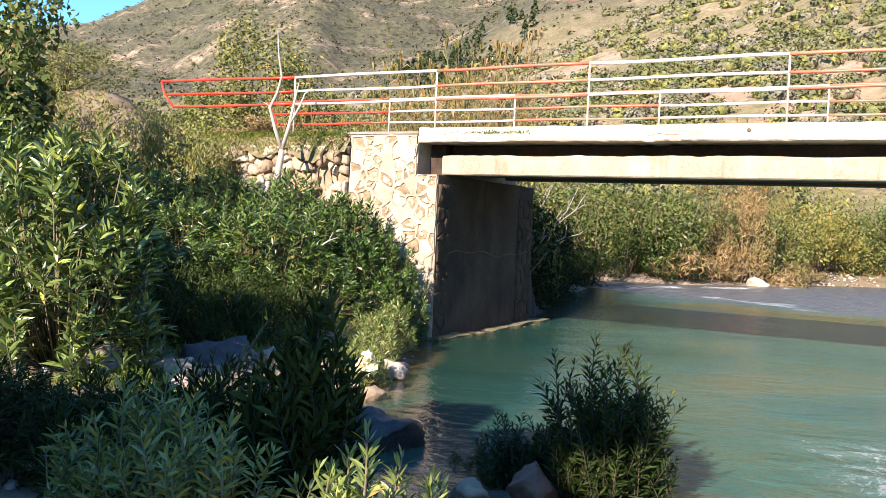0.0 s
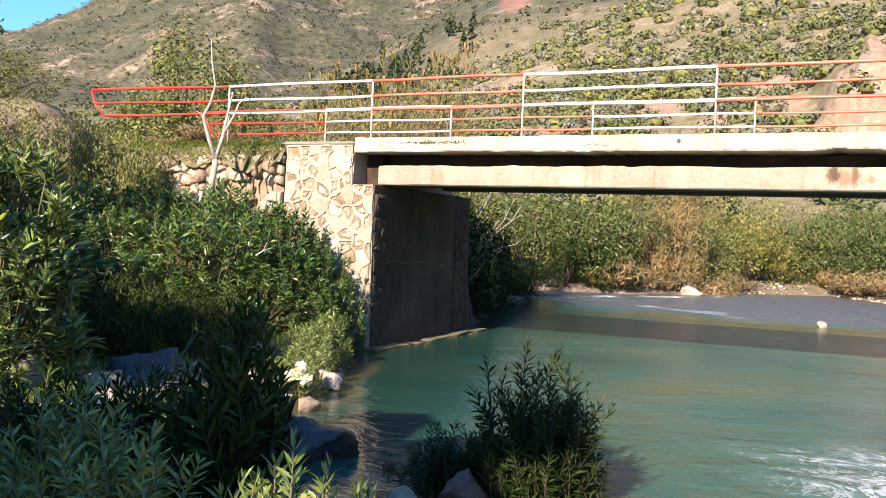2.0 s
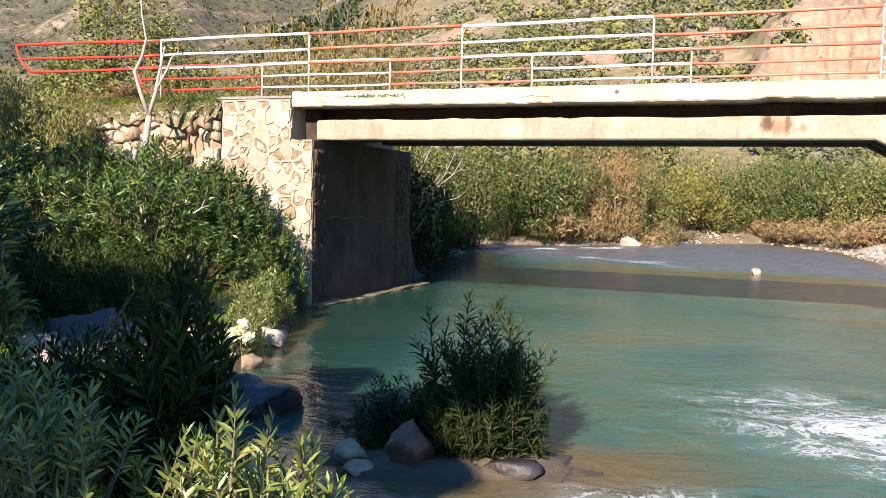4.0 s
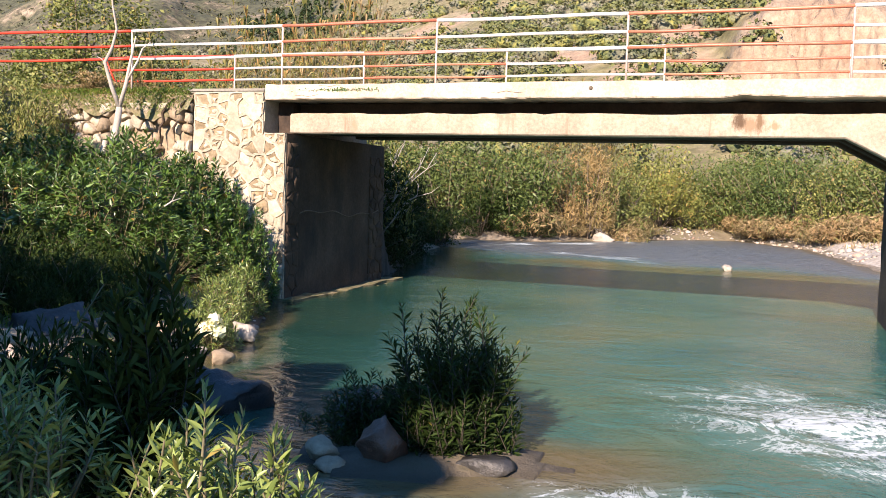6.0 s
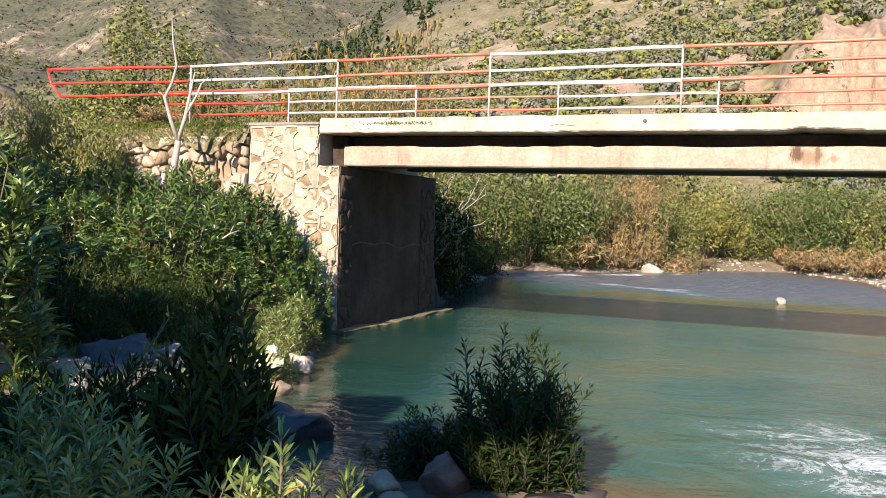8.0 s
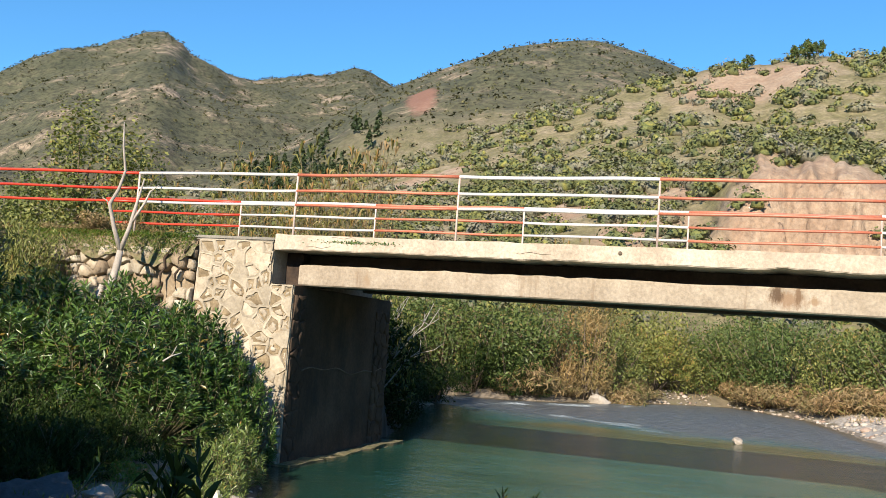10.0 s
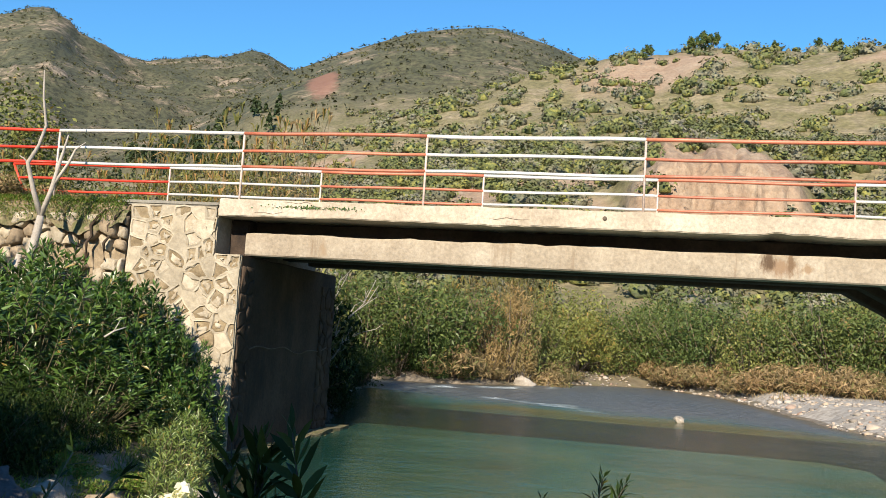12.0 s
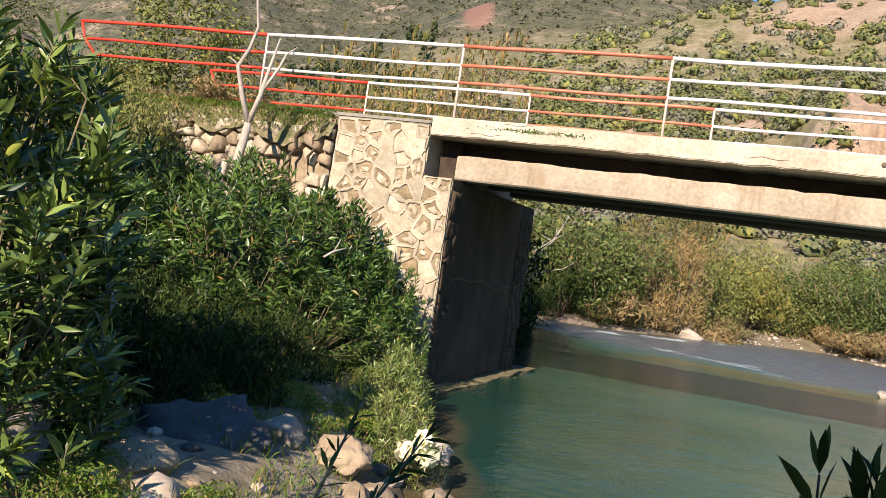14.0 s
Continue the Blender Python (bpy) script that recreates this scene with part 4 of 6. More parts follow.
def cane_clump(seed, height, radius, canes, mat=LEAF_REED):
    """Tall canes with long drooping strap leaves and feathery dry heads."""
    rng = np.random.default_rng(seed)
    top = thing("cane_clump", "clump of tall half-dry giant canes", "reeds")
    runs, B, D, L, W = [], [], [], [], []
    for s in range(canes):
        a, q = rng.uniform(0, 2 * np.pi), math.sqrt(rng.uniform(0, 1))
        p0 = np.array([math.cos(a), math.sin(a), 0]) * radius * q
        h = height * rng.uniform(0.6, 1.05)
        tilt = rng.normal(size=3) * [0.16, 0.16, 0]
        t = np.linspace(0, 1, 4)
        pts = p0 + np.outer(t, [0, 0, h]) + np.outer(t ** 2, tilt * h)
        runs.append((pts, np.linspace(0.014, 0.006, 4)))
        for u in rng.uniform(0.25, 1.0, 20):
            p = np.array([np.interp(u, t, pts[:, c]) for c in range(3)])
            b = rng.uniform(0, 2 * np.pi)
            B.append(p)
            D.append([math.cos(b) * 0.8, math.sin(b) * 0.8, rng.uniform(0.3, 1.2)])
            L.append(rng.uniform(0.3, 0.65))
            W.append(0.035)
        for _ in range(6):
            B.append(pts[-1])
            D.append([rng.normal() * 0.25, rng.normal() * 0.25, 1])
            L.append(rng.uniform(0.3, 0.5))
            W.append(0.05)
    tagged(tubes_mesh("culm", runs, MAT_STEM, top, 3), kind="stuff")
    V, F = blades(np.array(B), np.array(D), np.array(L), np.array(W), 0.35, 0.1, rng)
    link_mesh("foliage", V, F, mat, top)
    return top


def grass_tuft(seed, height, radius, count, mat=LEAF_GRASS, label="tuft of thin grass on the bank", width=0.012, name="grass_tuft"):
    rng = np.random.default_rng(seed)
    a, q = rng.uniform(0, 2 * np.pi, count), np.sqrt(rng.uniform(0, 1, count))
    base = np.stack([np.cos(a) * radius * q, np.sin(a) * radius * q, np.full(count, -0.03)], -1)
    d = np.stack([np.cos(a) * q * 0.5, np.sin(a) * q * 0.5, np.ones(count)], -1) + 0.2 * rng.normal(size=(count, 3)) * [1, 1, 0]
    L = height * rng.uniform(0.5, 1.05, count)
    V, F = blades(base, d, L, np.full(count, width), 0.18, 0.15, rng)
    ob = link_mesh(name, V, F, mat)
    return tagged(ob, label, "grass")


USED = set()


def plant(ob, x, y, scale=1.0, turn=0.0, sink=0.03, z=None, label=""):
    """Stands a plant on the ground: the first time itself, then copies of it."""
    h = ground_at(x, y) if z is None else z
    m = pose(x, y, h - sink, 0, 0, turn) @ Matrix.Diagonal((*(scale if isinstance(scale, tuple) else (scale,) * 3), 1))
    if ob.name in USED:
        ob = copy_thing(ob, m)
    else:
        USED.add(ob.name)
        ob.matrix_basis = m
    if label:
        tagged(ob, label)
    return ob


def tree(seed, height, crown, trunk_h, count, size, mat, name="tree", label="leafy tree", spread=0.6, radius=0.12, masses=16, bark=MAT_BARK):
    """Tapered trunk, limbs, and a broken crown of leaf masses."""
    rng = np.random.default_rng(seed)
    top = thing(name, label, "tree")
    t = np.linspace(0, 1, 6)
    spine = np.stack([0.15 * np.sin(t * 3 + seed), 0.12 * np.cos(t * 2.3 + seed) - 0.12, t * height * 0.8 - 0.1], -1)
    tubes_mesh("trunk", [(spine, np.linspace(radius, radius * 0.3, 6))], bark, top, 8)
    runs, C, N, S = [], [], [], []
    for i in range(masses):
        a, q = rng.uniform(0, 2 * np.pi), math.sqrt(rng.uniform(0, 1))
        z = trunk_h + (height - trunk_h) * rng.uniform(0.1, 0.9)
        wide = crown * math.sqrt(max(0.08, 1 - ((z - (trunk_h + height) / 2) / ((height - trunk_h) * spread)) ** 2))
        c = np.array([math.cos(a) * wide * q * 0.8, math.sin(a) * wide * q * 0.8, z])
        rad = np.array([crown * 0.32, crown * 0.32, (height - trunk_h) * 0.16]) * rng.uniform(0.7, 1.2)
        k = min(4, int(z / height * 5))
        runs.append((np.array([spine[k], (spine[k] + c) / 2 + 0.1 * rng.normal(size=3), c]), np.array([0.35, 0.2, 0.06]) * radius))
        n = count // masses
        d = unit(rng.normal(size=(n, 3)))
        C.append(c + d * rad * rng.uniform(0.4, 1.15, (n, 1)))
        N.append(d + [0, 0, 0.4])
        S.append(size * rng.uniform(0.6, 1.3, n))
    tubes_mesh("branchwork", runs, bark, top, 4)
    V, F = flakes(np.vstack(C), np.vstack(N), np.concatenate(S), rng)
    link_mesh("crown", V, F, mat, top)
    return top


def rock(seed, size, mat, label, x, y, z=None, turn=0.0, name="boulder", sub=3):
    """A worn boulder: flattened facets, fine unevenness, partly sunk."""
    rng = np.random.default_rng(seed)
    bm = bmesh.new()
    bmesh.ops.create_icosphere(bm, subdivisions=sub, radius=1)
    cuts = [(Vector(rng.normal(size=3)).normalized(), rng.uniform(0.45, 0.8)) for _ in range(11)]
    off = Vector(rng.uniform(-9, 9, 3))
    for v in bm.verts:
        p = v.co.copy()
        for n, d in cuts:
            over = p.dot(n) - d
            if over > 0:
                p -= n * over * 0.95
        p *= 1 + 0.16 * noise.noise(p * 1.6 + off) + 0.15 * noise.noise(p * 4.0 + off) + 0.09 * noise.noise(p * 9.0 + off)
        v.co = Vector((p.x * size[0], p.y * size[1], p.z * size[2]))
    ob = part(name, bm, mat, None, "", True)
    ob.matrix_basis = pose(x, y, (ground_at(x, y) if z is None else z) + size[2] * 0.35, 0, 0, turn)
    return tagged(ob, label, "rock")


# ---- masonry ----
def clip_poly(poly, px, py, nx, ny):
    """Keeps the side of a polygon away from the normal."""
    out = []
    for (ax, ay), (bx, by) in zip(poly, poly[1:] + poly[:1]):
        da, db = (ax - px) * nx + (ay - py) * ny, (bx - px) * nx + (by - py) * ny
        if da <= 0:
            out.append((ax, ay))
        if da * db < 0:
            t = da / (da - db)
            out.append((ax + (bx - ax) * t, ay + (by - ay) * t))
    return out


def stone_cells(x0, x1, z0, z1, nx, nz, jitter, seed):
    """Irregular fitted stones over a rectangle: cells of scattered centres."""
    rng = np.random.default_rng(seed)
    w, h = (x1 - x0) / nx, (z1 - z0) / nz
    pts = [(x0 + (i + 0.5 + (0.5 if j % 2 else 0) * 0.6 + rng.uniform(-jitter, jitter)) * w, z0 + (j + 0.5 + rng.uniform(-jitter, jitter)) * h) for j in range(nz) for i in range(nx) if rng.random() > 0.14]
    cells = []
    for i, (px, pz) in enumerate(pts):
        poly = [(x0, z0), (x1, z0), (x1, z1), (x0, z1)]
        for k, (qx, qz) in enumerate(pts):
            if k != i and abs(qx - px) < 3 * w and abs(qz - pz) < 3 * h:
                poly = clip_poly(poly, (px + qx) / 2, (pz + qz) / 2, qx - px, qz - pz)
                if len(poly) < 3:
                    break
        if len(poly) >= 3:
            cells.append(poly)
    return cells


def warp(poly):
    """Bends the straight joints a little."""
    out = []
    for (ax, az), (bx, bz) in zip(poly, poly[1:] + poly[:1]):
        for t in (0, 0.5):
            x, z = ax + (bx - ax) * t, az + (bz - az) * t
            n = noise.noise_vector(Vector((x * 5.5, z * 5.5, 2.0)))
            out.append((x + 0.03 * n.x, z + 0.03 * n.y))
    return out


def area(poly):
    return abs(sum(a[0] * b[1] - b[0] * a[1] for a, b in zip(poly, poly[1:] + poly[:1]))) / 2


def shrink(poly, gap):
    cx, cz = sum(p[0] for p in poly) / len(poly), sum(p[1] for p in poly) / len(poly)
    out = []
    for px, pz in poly:
        d = math.hypot(px - cx, pz - cz) + 1e-9
        k = max(0.25, 1 - gap / d)
        out.append((cx + (px - cx) * k, cz + (pz - cz) * k))
    return out, cx, cz


def round_poly(poly):
    """Cuts each corner once."""
    out = []
    for a, b in zip(poly, poly[1:] + poly[:1]):
        if math.hypot(a[0] - b[0], a[1] - b[1]) < 0.02:
            out.append(a)
            continue
        out += [(a[0] * 0.78 + b[0] * 0.22, a[1] * 0.78 + b[1] * 0.22), (a[0] * 0.22 + b[0] * 0.78, a[1] * 0.22 + b[1] * 0.78)]
    return out


def lay_stones(cells, face_y, parent, gap, proud, mat, rng, name="stone", turn=0):
    for poly in cells:
        p, cx, cz = shrink(poly, gap * rng.uniform(0.7, 1.3))
        p = round_poly(p)
        top = proud * rng.uniform(0.5, 1.3)
        tilt, skew = rng.uniform(-0.12, 0.12), rng.uniform(-0.12, 0.12)
        n = len(p)
        V = [(x, face_y + 0.02, z) for x, z in p]
        V += [(cx + (x - cx) * 0.95, face_y - top * 0.65, cz + (z - cz) * 0.95) for x, z in p]
        V += [(cx + (x - cx) * 0.80, face_y - top + tilt * (x - cx) + skew * (z - cz), cz + (z - cz) * 0.80) for x, z in p]
        F = [tuple(range(2 * n, 3 * n))]
        for r in range(2):
            F += [(r * n + i, r * n + (i + 1) % n, (r + 1) * n + (i + 1) % n, (r + 1) * n + i) for i in range(n)]
        ob = link_mesh(name, V, F, mat, parent, "", True)
        if turn:
            ob.matrix_basis = pose(0, 0, 0, 0, 0, turn)


def lay_ribs(cells, face_y, parent, width, proud, rng, inside=-0.006):
    """Raised pointing round every stone."""
    for poly in cells:
        inner, cx, cz = shrink(poly, width)
        inner = [(x + rng.uniform(-0.018, 0.018), z + rng.uniform(-0.018, 0.018)) for x, z in inner]
        n = len(poly)
        top = [(x * 0.45 + a * 0.55, z * 0.45 + b * 0.55) for (x, z), (a, b) in zip(poly, inner)]
        V = [(x, face_y + 0.05, z) for x, z in poly] + [(x, face_y - proud, z) for x, z in poly] + [(x, face_y - proud - 0.004, z) for x, z in top] + [(x, face_y - inside, z) for x, z in inner]
        F = [tuple(range(3 * n, 4 * n))] if inside > 0 else []
        F += [(r * n + i, r * n + (i + 1) % n, (r + 1) * n + (i + 1) % n, (r + 1) * n + i) for r in range(3) for i in range(n)]
        link_mesh("mortar_rib", V, F, MAT_MORTAR, parent)


rngm = np.random.default_rng(3)
head = [o for o in bridge.children if o.name.startswith("abutment_head")][0]
for cell in stone_cells(-1.83, -0.01, -0.2, 3.525, 8, 18, 0.42, 41):
    mz = sum(q[1] for q in cell) / len(cell)
    if mz > 2.84:
        cell = clip_poly(cell, -0.44, 0, 1, 0)
    elif max(q[0] for q in cell) > -0.45:
        cell = clip_poly(cell, 0, 2.835, 0, 1)
    if len(cell) < 3 or area(cell) < 0.006:
        continue
    host = head if mz > 2.84 else abutment
    cell = warp(cell)
    kind = rngm.random()
    if mz > 1.5 + 0.3 * math.sin(9 * cell[0][0]):
        if kind > 0.72:
            # flush, smeared over with mortar
            lay_ribs([cell], -0.246, host, 0.2, 0.022, rngm, 0.025)
            continue
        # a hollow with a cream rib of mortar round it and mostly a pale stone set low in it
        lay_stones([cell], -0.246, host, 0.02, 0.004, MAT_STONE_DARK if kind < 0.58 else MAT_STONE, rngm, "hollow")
        lay_ribs([cell], -0.246, host, rngm.uniform(0.034, 0.06), 0.022, rngm)
        if area(cell) > 0.022 and kind < 0.5:
            heart, _, _ = shrink(cell, rngm.uniform(0.075, 0.12))
            drop = rngm.uniform(0.0, 0.03)
            lay_stones([[(q[0] + rngm.uniform(-0.01, 0.02), q[1] - drop) for q in round_poly(heart)]], -0.246, host, 0.0, 0.024, MAT_STONE, rngm)
    else:
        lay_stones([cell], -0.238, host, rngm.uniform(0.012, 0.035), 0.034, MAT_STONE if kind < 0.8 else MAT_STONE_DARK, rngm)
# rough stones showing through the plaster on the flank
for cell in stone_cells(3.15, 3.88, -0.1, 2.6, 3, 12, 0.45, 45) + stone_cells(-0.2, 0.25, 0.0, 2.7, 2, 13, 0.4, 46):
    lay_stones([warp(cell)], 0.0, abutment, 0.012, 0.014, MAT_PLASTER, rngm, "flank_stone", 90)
tubes_mesh("crack", [([(0.004, 0.2 + 3.4 * u, 1.46 + 0.05 * math.sin(7 * u) + 0.03 * math.sin(19 * u)) for u in np.linspace(0, 1, 24)], [0.012] * 24)], MAT_BARK, abutment, 4)
# a drain hole, cracks and moss on the deck edge
tubes_mesh("drain_pipe", [([(5.15, EDGE - 0.012, 3.55), (5.15, EDGE + 0.10, 3.55)], [0.03, 0.03])], MAT_BARK, bridge, 10, "small black drain hole in the deck edge")
for cx, cz, cl in ((0.15, 3.46, 0.5), (3.6, 3.50, 0.55), (0.6, 3.62, 0.4)):
    pts = [(cx + cl * u, EDGE - 0.004, cz + 0.012 * math.sin(9 * u + cx) + 0.006 * math.sin(31 * u)) for u in np.linspace(0, 1, 8)]
    tubes_mesh("crack", [(pts, [0.001, 0.003, 0.002, 0.004, 0.002, 0.003, 0.002, 0.001])], MAT_BARK, bridge, 4)
rngw = np.random.default_rng(8)
n = 240
B = np.stack([1.05 + 0.30 * rngw.normal(size=n), np.full(n, EDGE - 0.004), 3.555 + 0.014 * rngw.normal(size=n)], -1)
V, F = flakes(B, np.tile([0, -1.0, 0.2], (n, 1)), 0.028 * rngw.uniform(0.5, 1.3, n), rngw)
tagged(link_mesh("moss", V, F, LEAF_OLEANDER, bridge, "green moss patch on the deck edge"), kind="stuff")
# rubble retaining wall beside the road, half hidden by bushes
retaining = thing("retaining_wall", "low rubble stone wall under a mossy earth bank beside the road", "wall")
part("wall_core", box_bm(-7.5, -1.86, -0.235, 0.3, 1.4, 3.52, 0.04, 40, 0.05, 12), MAT_SOIL, retaining)
for cell in stone_cells(-7.4, -1.85, 1.9, 3.36, 26, 8, 0.45, 44):
    if rngm.random() < 0.8:
        lay_stones([warp(cell)], -0.27, retaining, 0.015, 0.12, MAT_STONE if rngm.random() < 0.7 else MAT_TAN_ROCK, rngm)


def earth_bank():
    """The crumbling, mossy edge of the road above the wall."""
    us, vs = np.linspace(-7.6, -1.86, 230), np.linspace(0, 1, 22)
    U, W = np.meshgrid(us, vs)
    drop = 0.36 + 0.30 * fbm(U * 1.6, U * 0, 4, 82)
    Y = -0.10 - 0.31 * W + 0.12 * fbm(U * 3, W * 3, 5, 83) * sstep(0, 0.2, W)
    Z = 3.575 - drop * W ** 1.7 + 0.07 * fbm(U * 2.4, W * 4 + 9, 4, 84) * sstep(0, 0.3, W)
    n = len(us)
    i, j = np.meshgrid(np.arange(len(vs) - 1), np.arange(n - 1), indexing="ij")
    F = np.stack([i * n + j, (i + 1) * n + j, (i + 1) * n + j + 1, i * n + j + 1], -1).reshape(-1, 4)
    return link_mesh("earth_bank", np.stack([U, Y, Z], -1).reshape(-1, 3), F, MAT_MOSSY, retaining, "crumbling mossy earth edge of the road", True)


earth_bank()
rngb = np.random.default_rng(85)
nb = 4200
xb, wb = rngb.uniform(-5.9, -1.9, nb), rngb.uniform(0, 1, nb) ** 1.8
B = np.stack([xb, -0.12 - 0.34 * wb, 3.57 - 0.36 * wb ** 1.7], -1)
V, F = blades(B, np.stack([0.4 * rngb.normal(size=nb), -0.5 - 0.3 * rngb.random(nb), 0.7 + 0.3 * rngb.normal(size=nb)], -1), rngb.uniform(0.05, 0.2, nb), np.full(nb, 0.014), 0.5, 0.15, rngb)
tagged(link_mesh("hanging_grass", V, F, LEAF_GRASS, retaining, "green grass hanging over the bank"), kind="stuff")

# ---- plants by the bridge ----
OL = [oleander(10, 2.0, 1.0, 270, 0.165, width=0.24), oleander(11, 2.0, 1.0, 260, 0.17, width=0.23, upright=0.65), oleander(12, 2.0, 1.0, 270, 0.16, width=0.25)]
for i, (x, y, s, zt) in enumerate([(-1.35, -1.25, 1.0, 2.6), (-2.4, -1.5, 1.1, 2.9), (-3.5, -1.9, 1.1, 2.95), (-0.75, -1.7, 0.85, 2.0), (-0.4, -0.95, 0.52, 1.7), (-1.6, -2.8, 1.1, 2.3), (-2.9, -3.2, 1.1, 2.4), (-4.6, -2.6, 1.1, 2.7),
                                   (-0.6, -2.9, 0.85, 1.55), (-1.7, -4.1, 1.0, 1.75), (-3.0, -4.6, 1.1, 2.0), (-6.0, -3.0, 1.2, 2.9), (-0.05, -1.9, 0.5, 1.1)]):
    plant_to(OL[i % 3], 2.0, x, y, s, zt, 57 * i, label="dense dark green oleander bush beside the stone abutment")
big = oleander(14, 2.2, 0.92, 300, 0.2, LEAF_OLEANDER_BIG, 8, width=0.19, near=True, shoot=0.42)
plant_to(big, 2.2, 0.38, -8.1, 1.06, 2.74, 20, label="tall glossy oleander bush on the stony bank")
# this one is added at the edge of view to shade the bank
plant_to(big, 2.2, -1.3, -8.5, 1.1, 2.9, 130, label="tall glossy oleander bush on the stony bank")
plant_to(big, 2.2, -2.4, -7.4, 1.2, 3.2, 230, label="tall glossy oleander bush on the stony bank")
young = oleander(15, 0.75, 0.5, 120, 0.13, LEAF_OLEANDER_LIGHT, 6, width=0.15, shoot=0.22)
plant(young, 0.5, -2.5, 0.9, 0, label="low bright green oleander at the foot of the abutment")
plant(young, 0.9, -3.4, 0.9, 80, label="low bright green oleander at the foot of the abutment")
plant(young, 1.25, -4.1, 0.8, 240, label="low bright green oleander at the foot of the abutment")
plant(young, 1.7, -4.85, 0.75, 190, label="low bright green oleander with white flowers")
# leaf and stem colours hold the shade that lies on these midstream bushes
front = oleander(16, 1.15, 0.74, 310, 0.125, LEAF_OLEANDER_SHADED, 12, width=0.17, shoot=0.55, upright=0.82, skirt=0.12, fan=0.5, ragged=0.16, stem=MAT_BARK_SHADED)
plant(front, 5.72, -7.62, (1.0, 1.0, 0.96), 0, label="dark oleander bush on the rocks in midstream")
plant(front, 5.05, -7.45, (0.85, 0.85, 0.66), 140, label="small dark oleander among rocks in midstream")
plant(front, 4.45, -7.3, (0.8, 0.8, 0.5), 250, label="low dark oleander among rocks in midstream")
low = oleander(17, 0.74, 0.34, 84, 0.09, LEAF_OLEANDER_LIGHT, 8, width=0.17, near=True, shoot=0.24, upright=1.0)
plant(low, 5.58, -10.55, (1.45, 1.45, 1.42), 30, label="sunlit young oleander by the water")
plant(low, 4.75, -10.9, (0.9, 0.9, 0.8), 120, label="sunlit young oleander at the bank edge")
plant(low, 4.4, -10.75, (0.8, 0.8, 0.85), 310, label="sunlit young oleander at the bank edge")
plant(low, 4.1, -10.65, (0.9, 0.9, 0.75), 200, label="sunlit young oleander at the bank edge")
# dark leaf and stem colours deepen the shade beside the channel
shade = oleander(18, 1.1, 0.75, 150, 0.15, LEAF_OLEANDER_SHADED, 8, width=0.19, shoot=0.44, upright=0.6, stem=MAT_BARK_SHADED)
tall = oleander(20, 1.3, 0.5, 120, 0.15, LEAF_OLEANDER_SHADED, 8, width=0.2, near=True, shoot=0.42, upright=0.85, skirt=0.4, fan=0.5, ragged=0.12, stem=MAT_BARK_SHADED)
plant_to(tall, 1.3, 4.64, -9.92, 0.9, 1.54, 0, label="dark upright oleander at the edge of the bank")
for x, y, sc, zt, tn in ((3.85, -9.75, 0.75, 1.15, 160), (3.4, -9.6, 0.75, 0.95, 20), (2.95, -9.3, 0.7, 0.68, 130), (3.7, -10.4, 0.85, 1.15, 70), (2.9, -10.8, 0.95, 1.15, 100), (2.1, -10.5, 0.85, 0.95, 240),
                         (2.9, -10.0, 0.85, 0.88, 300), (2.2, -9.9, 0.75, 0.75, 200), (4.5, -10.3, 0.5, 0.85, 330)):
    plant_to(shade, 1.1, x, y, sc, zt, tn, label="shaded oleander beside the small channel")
# a long shoot that leans out over the channel
lean = thing("leaning_oleander", "long oleander shoot leaning out over the channel", "branch")
rngl = np.random.default_rng(19)
LB0, LE0 = np.array([2.75, -8.75, 0.3]), np.array([3.0, -7.9, 1.0])
runs, B, D = [], [], []
for off in ((0, 0, 0), (0.12, -0.15, -0.12), (-0.2, 0.05, 0.05)):
    pts = np.array([LB0 + np.array(off) * 0.4, (LB0 + LE0) / 2 + np.array(off) + [0, 0, -0.03], LE0 + np.array(off) * 1.8])
    runs.append((pts, [0.014, 0.010, 0.004]))
    for u in np.linspace(0.35, 1, 9):
        p = pts[0] * (1 - u) ** 2 + 2 * u * (1 - u) * pts[1] + pts[2] * u * u
        for j in range(3):
            B.append(p)
            D.append(unit(pts[2] - pts[0]) * 0.8 + 0.6 * unit(rngl.normal(size=3)))
tubes_mesh("stem", runs, MAT_STEM, lean, 5)
V, F = lance_leaves(np.array(B), np.array(D), np.full(len(B), 0.15), np.full(len(B), 0.024), 0.12, rngl)
link_mesh("foliage", V, F, LEAF_OLEANDER_SHADED, lean)

# white flower cluster
flowers = thing("oleander_flowers", "cluster of white flowers on a low oleander", "flower", m=pose(2.0, -5.27, 0.36))
rngf = np.random.default_rng(4)
for cx, cz in ((0.0, 0.06), (-0.12, -0.04), (0.05, -0.05)):
    n = 46
    d = unit(rngf.normal(size=(n, 3)))
    V, F = flakes(np.array([cx, 0, cz]) + d * 0.085 * rngf.uniform(0.4, 1, (n, 1)), d, 0.075 * rngf.uniform(0.7, 1.2, n), rngf)
    link_mesh("blossom", V, F, PETAL, flowers)

# pale bare sapling and dark stumps in front of the wall
R3 = np.array([0.874, 0.485, 0.0])
FORK = np.array([-2.71, -1.14, 3.19])
sap = thing("bare_sapling", "pale bare forked sapling growing before the wall", "tree")


def at_fork(r, z):
    return FORK + R3 * r + np.array([0, 0, z])


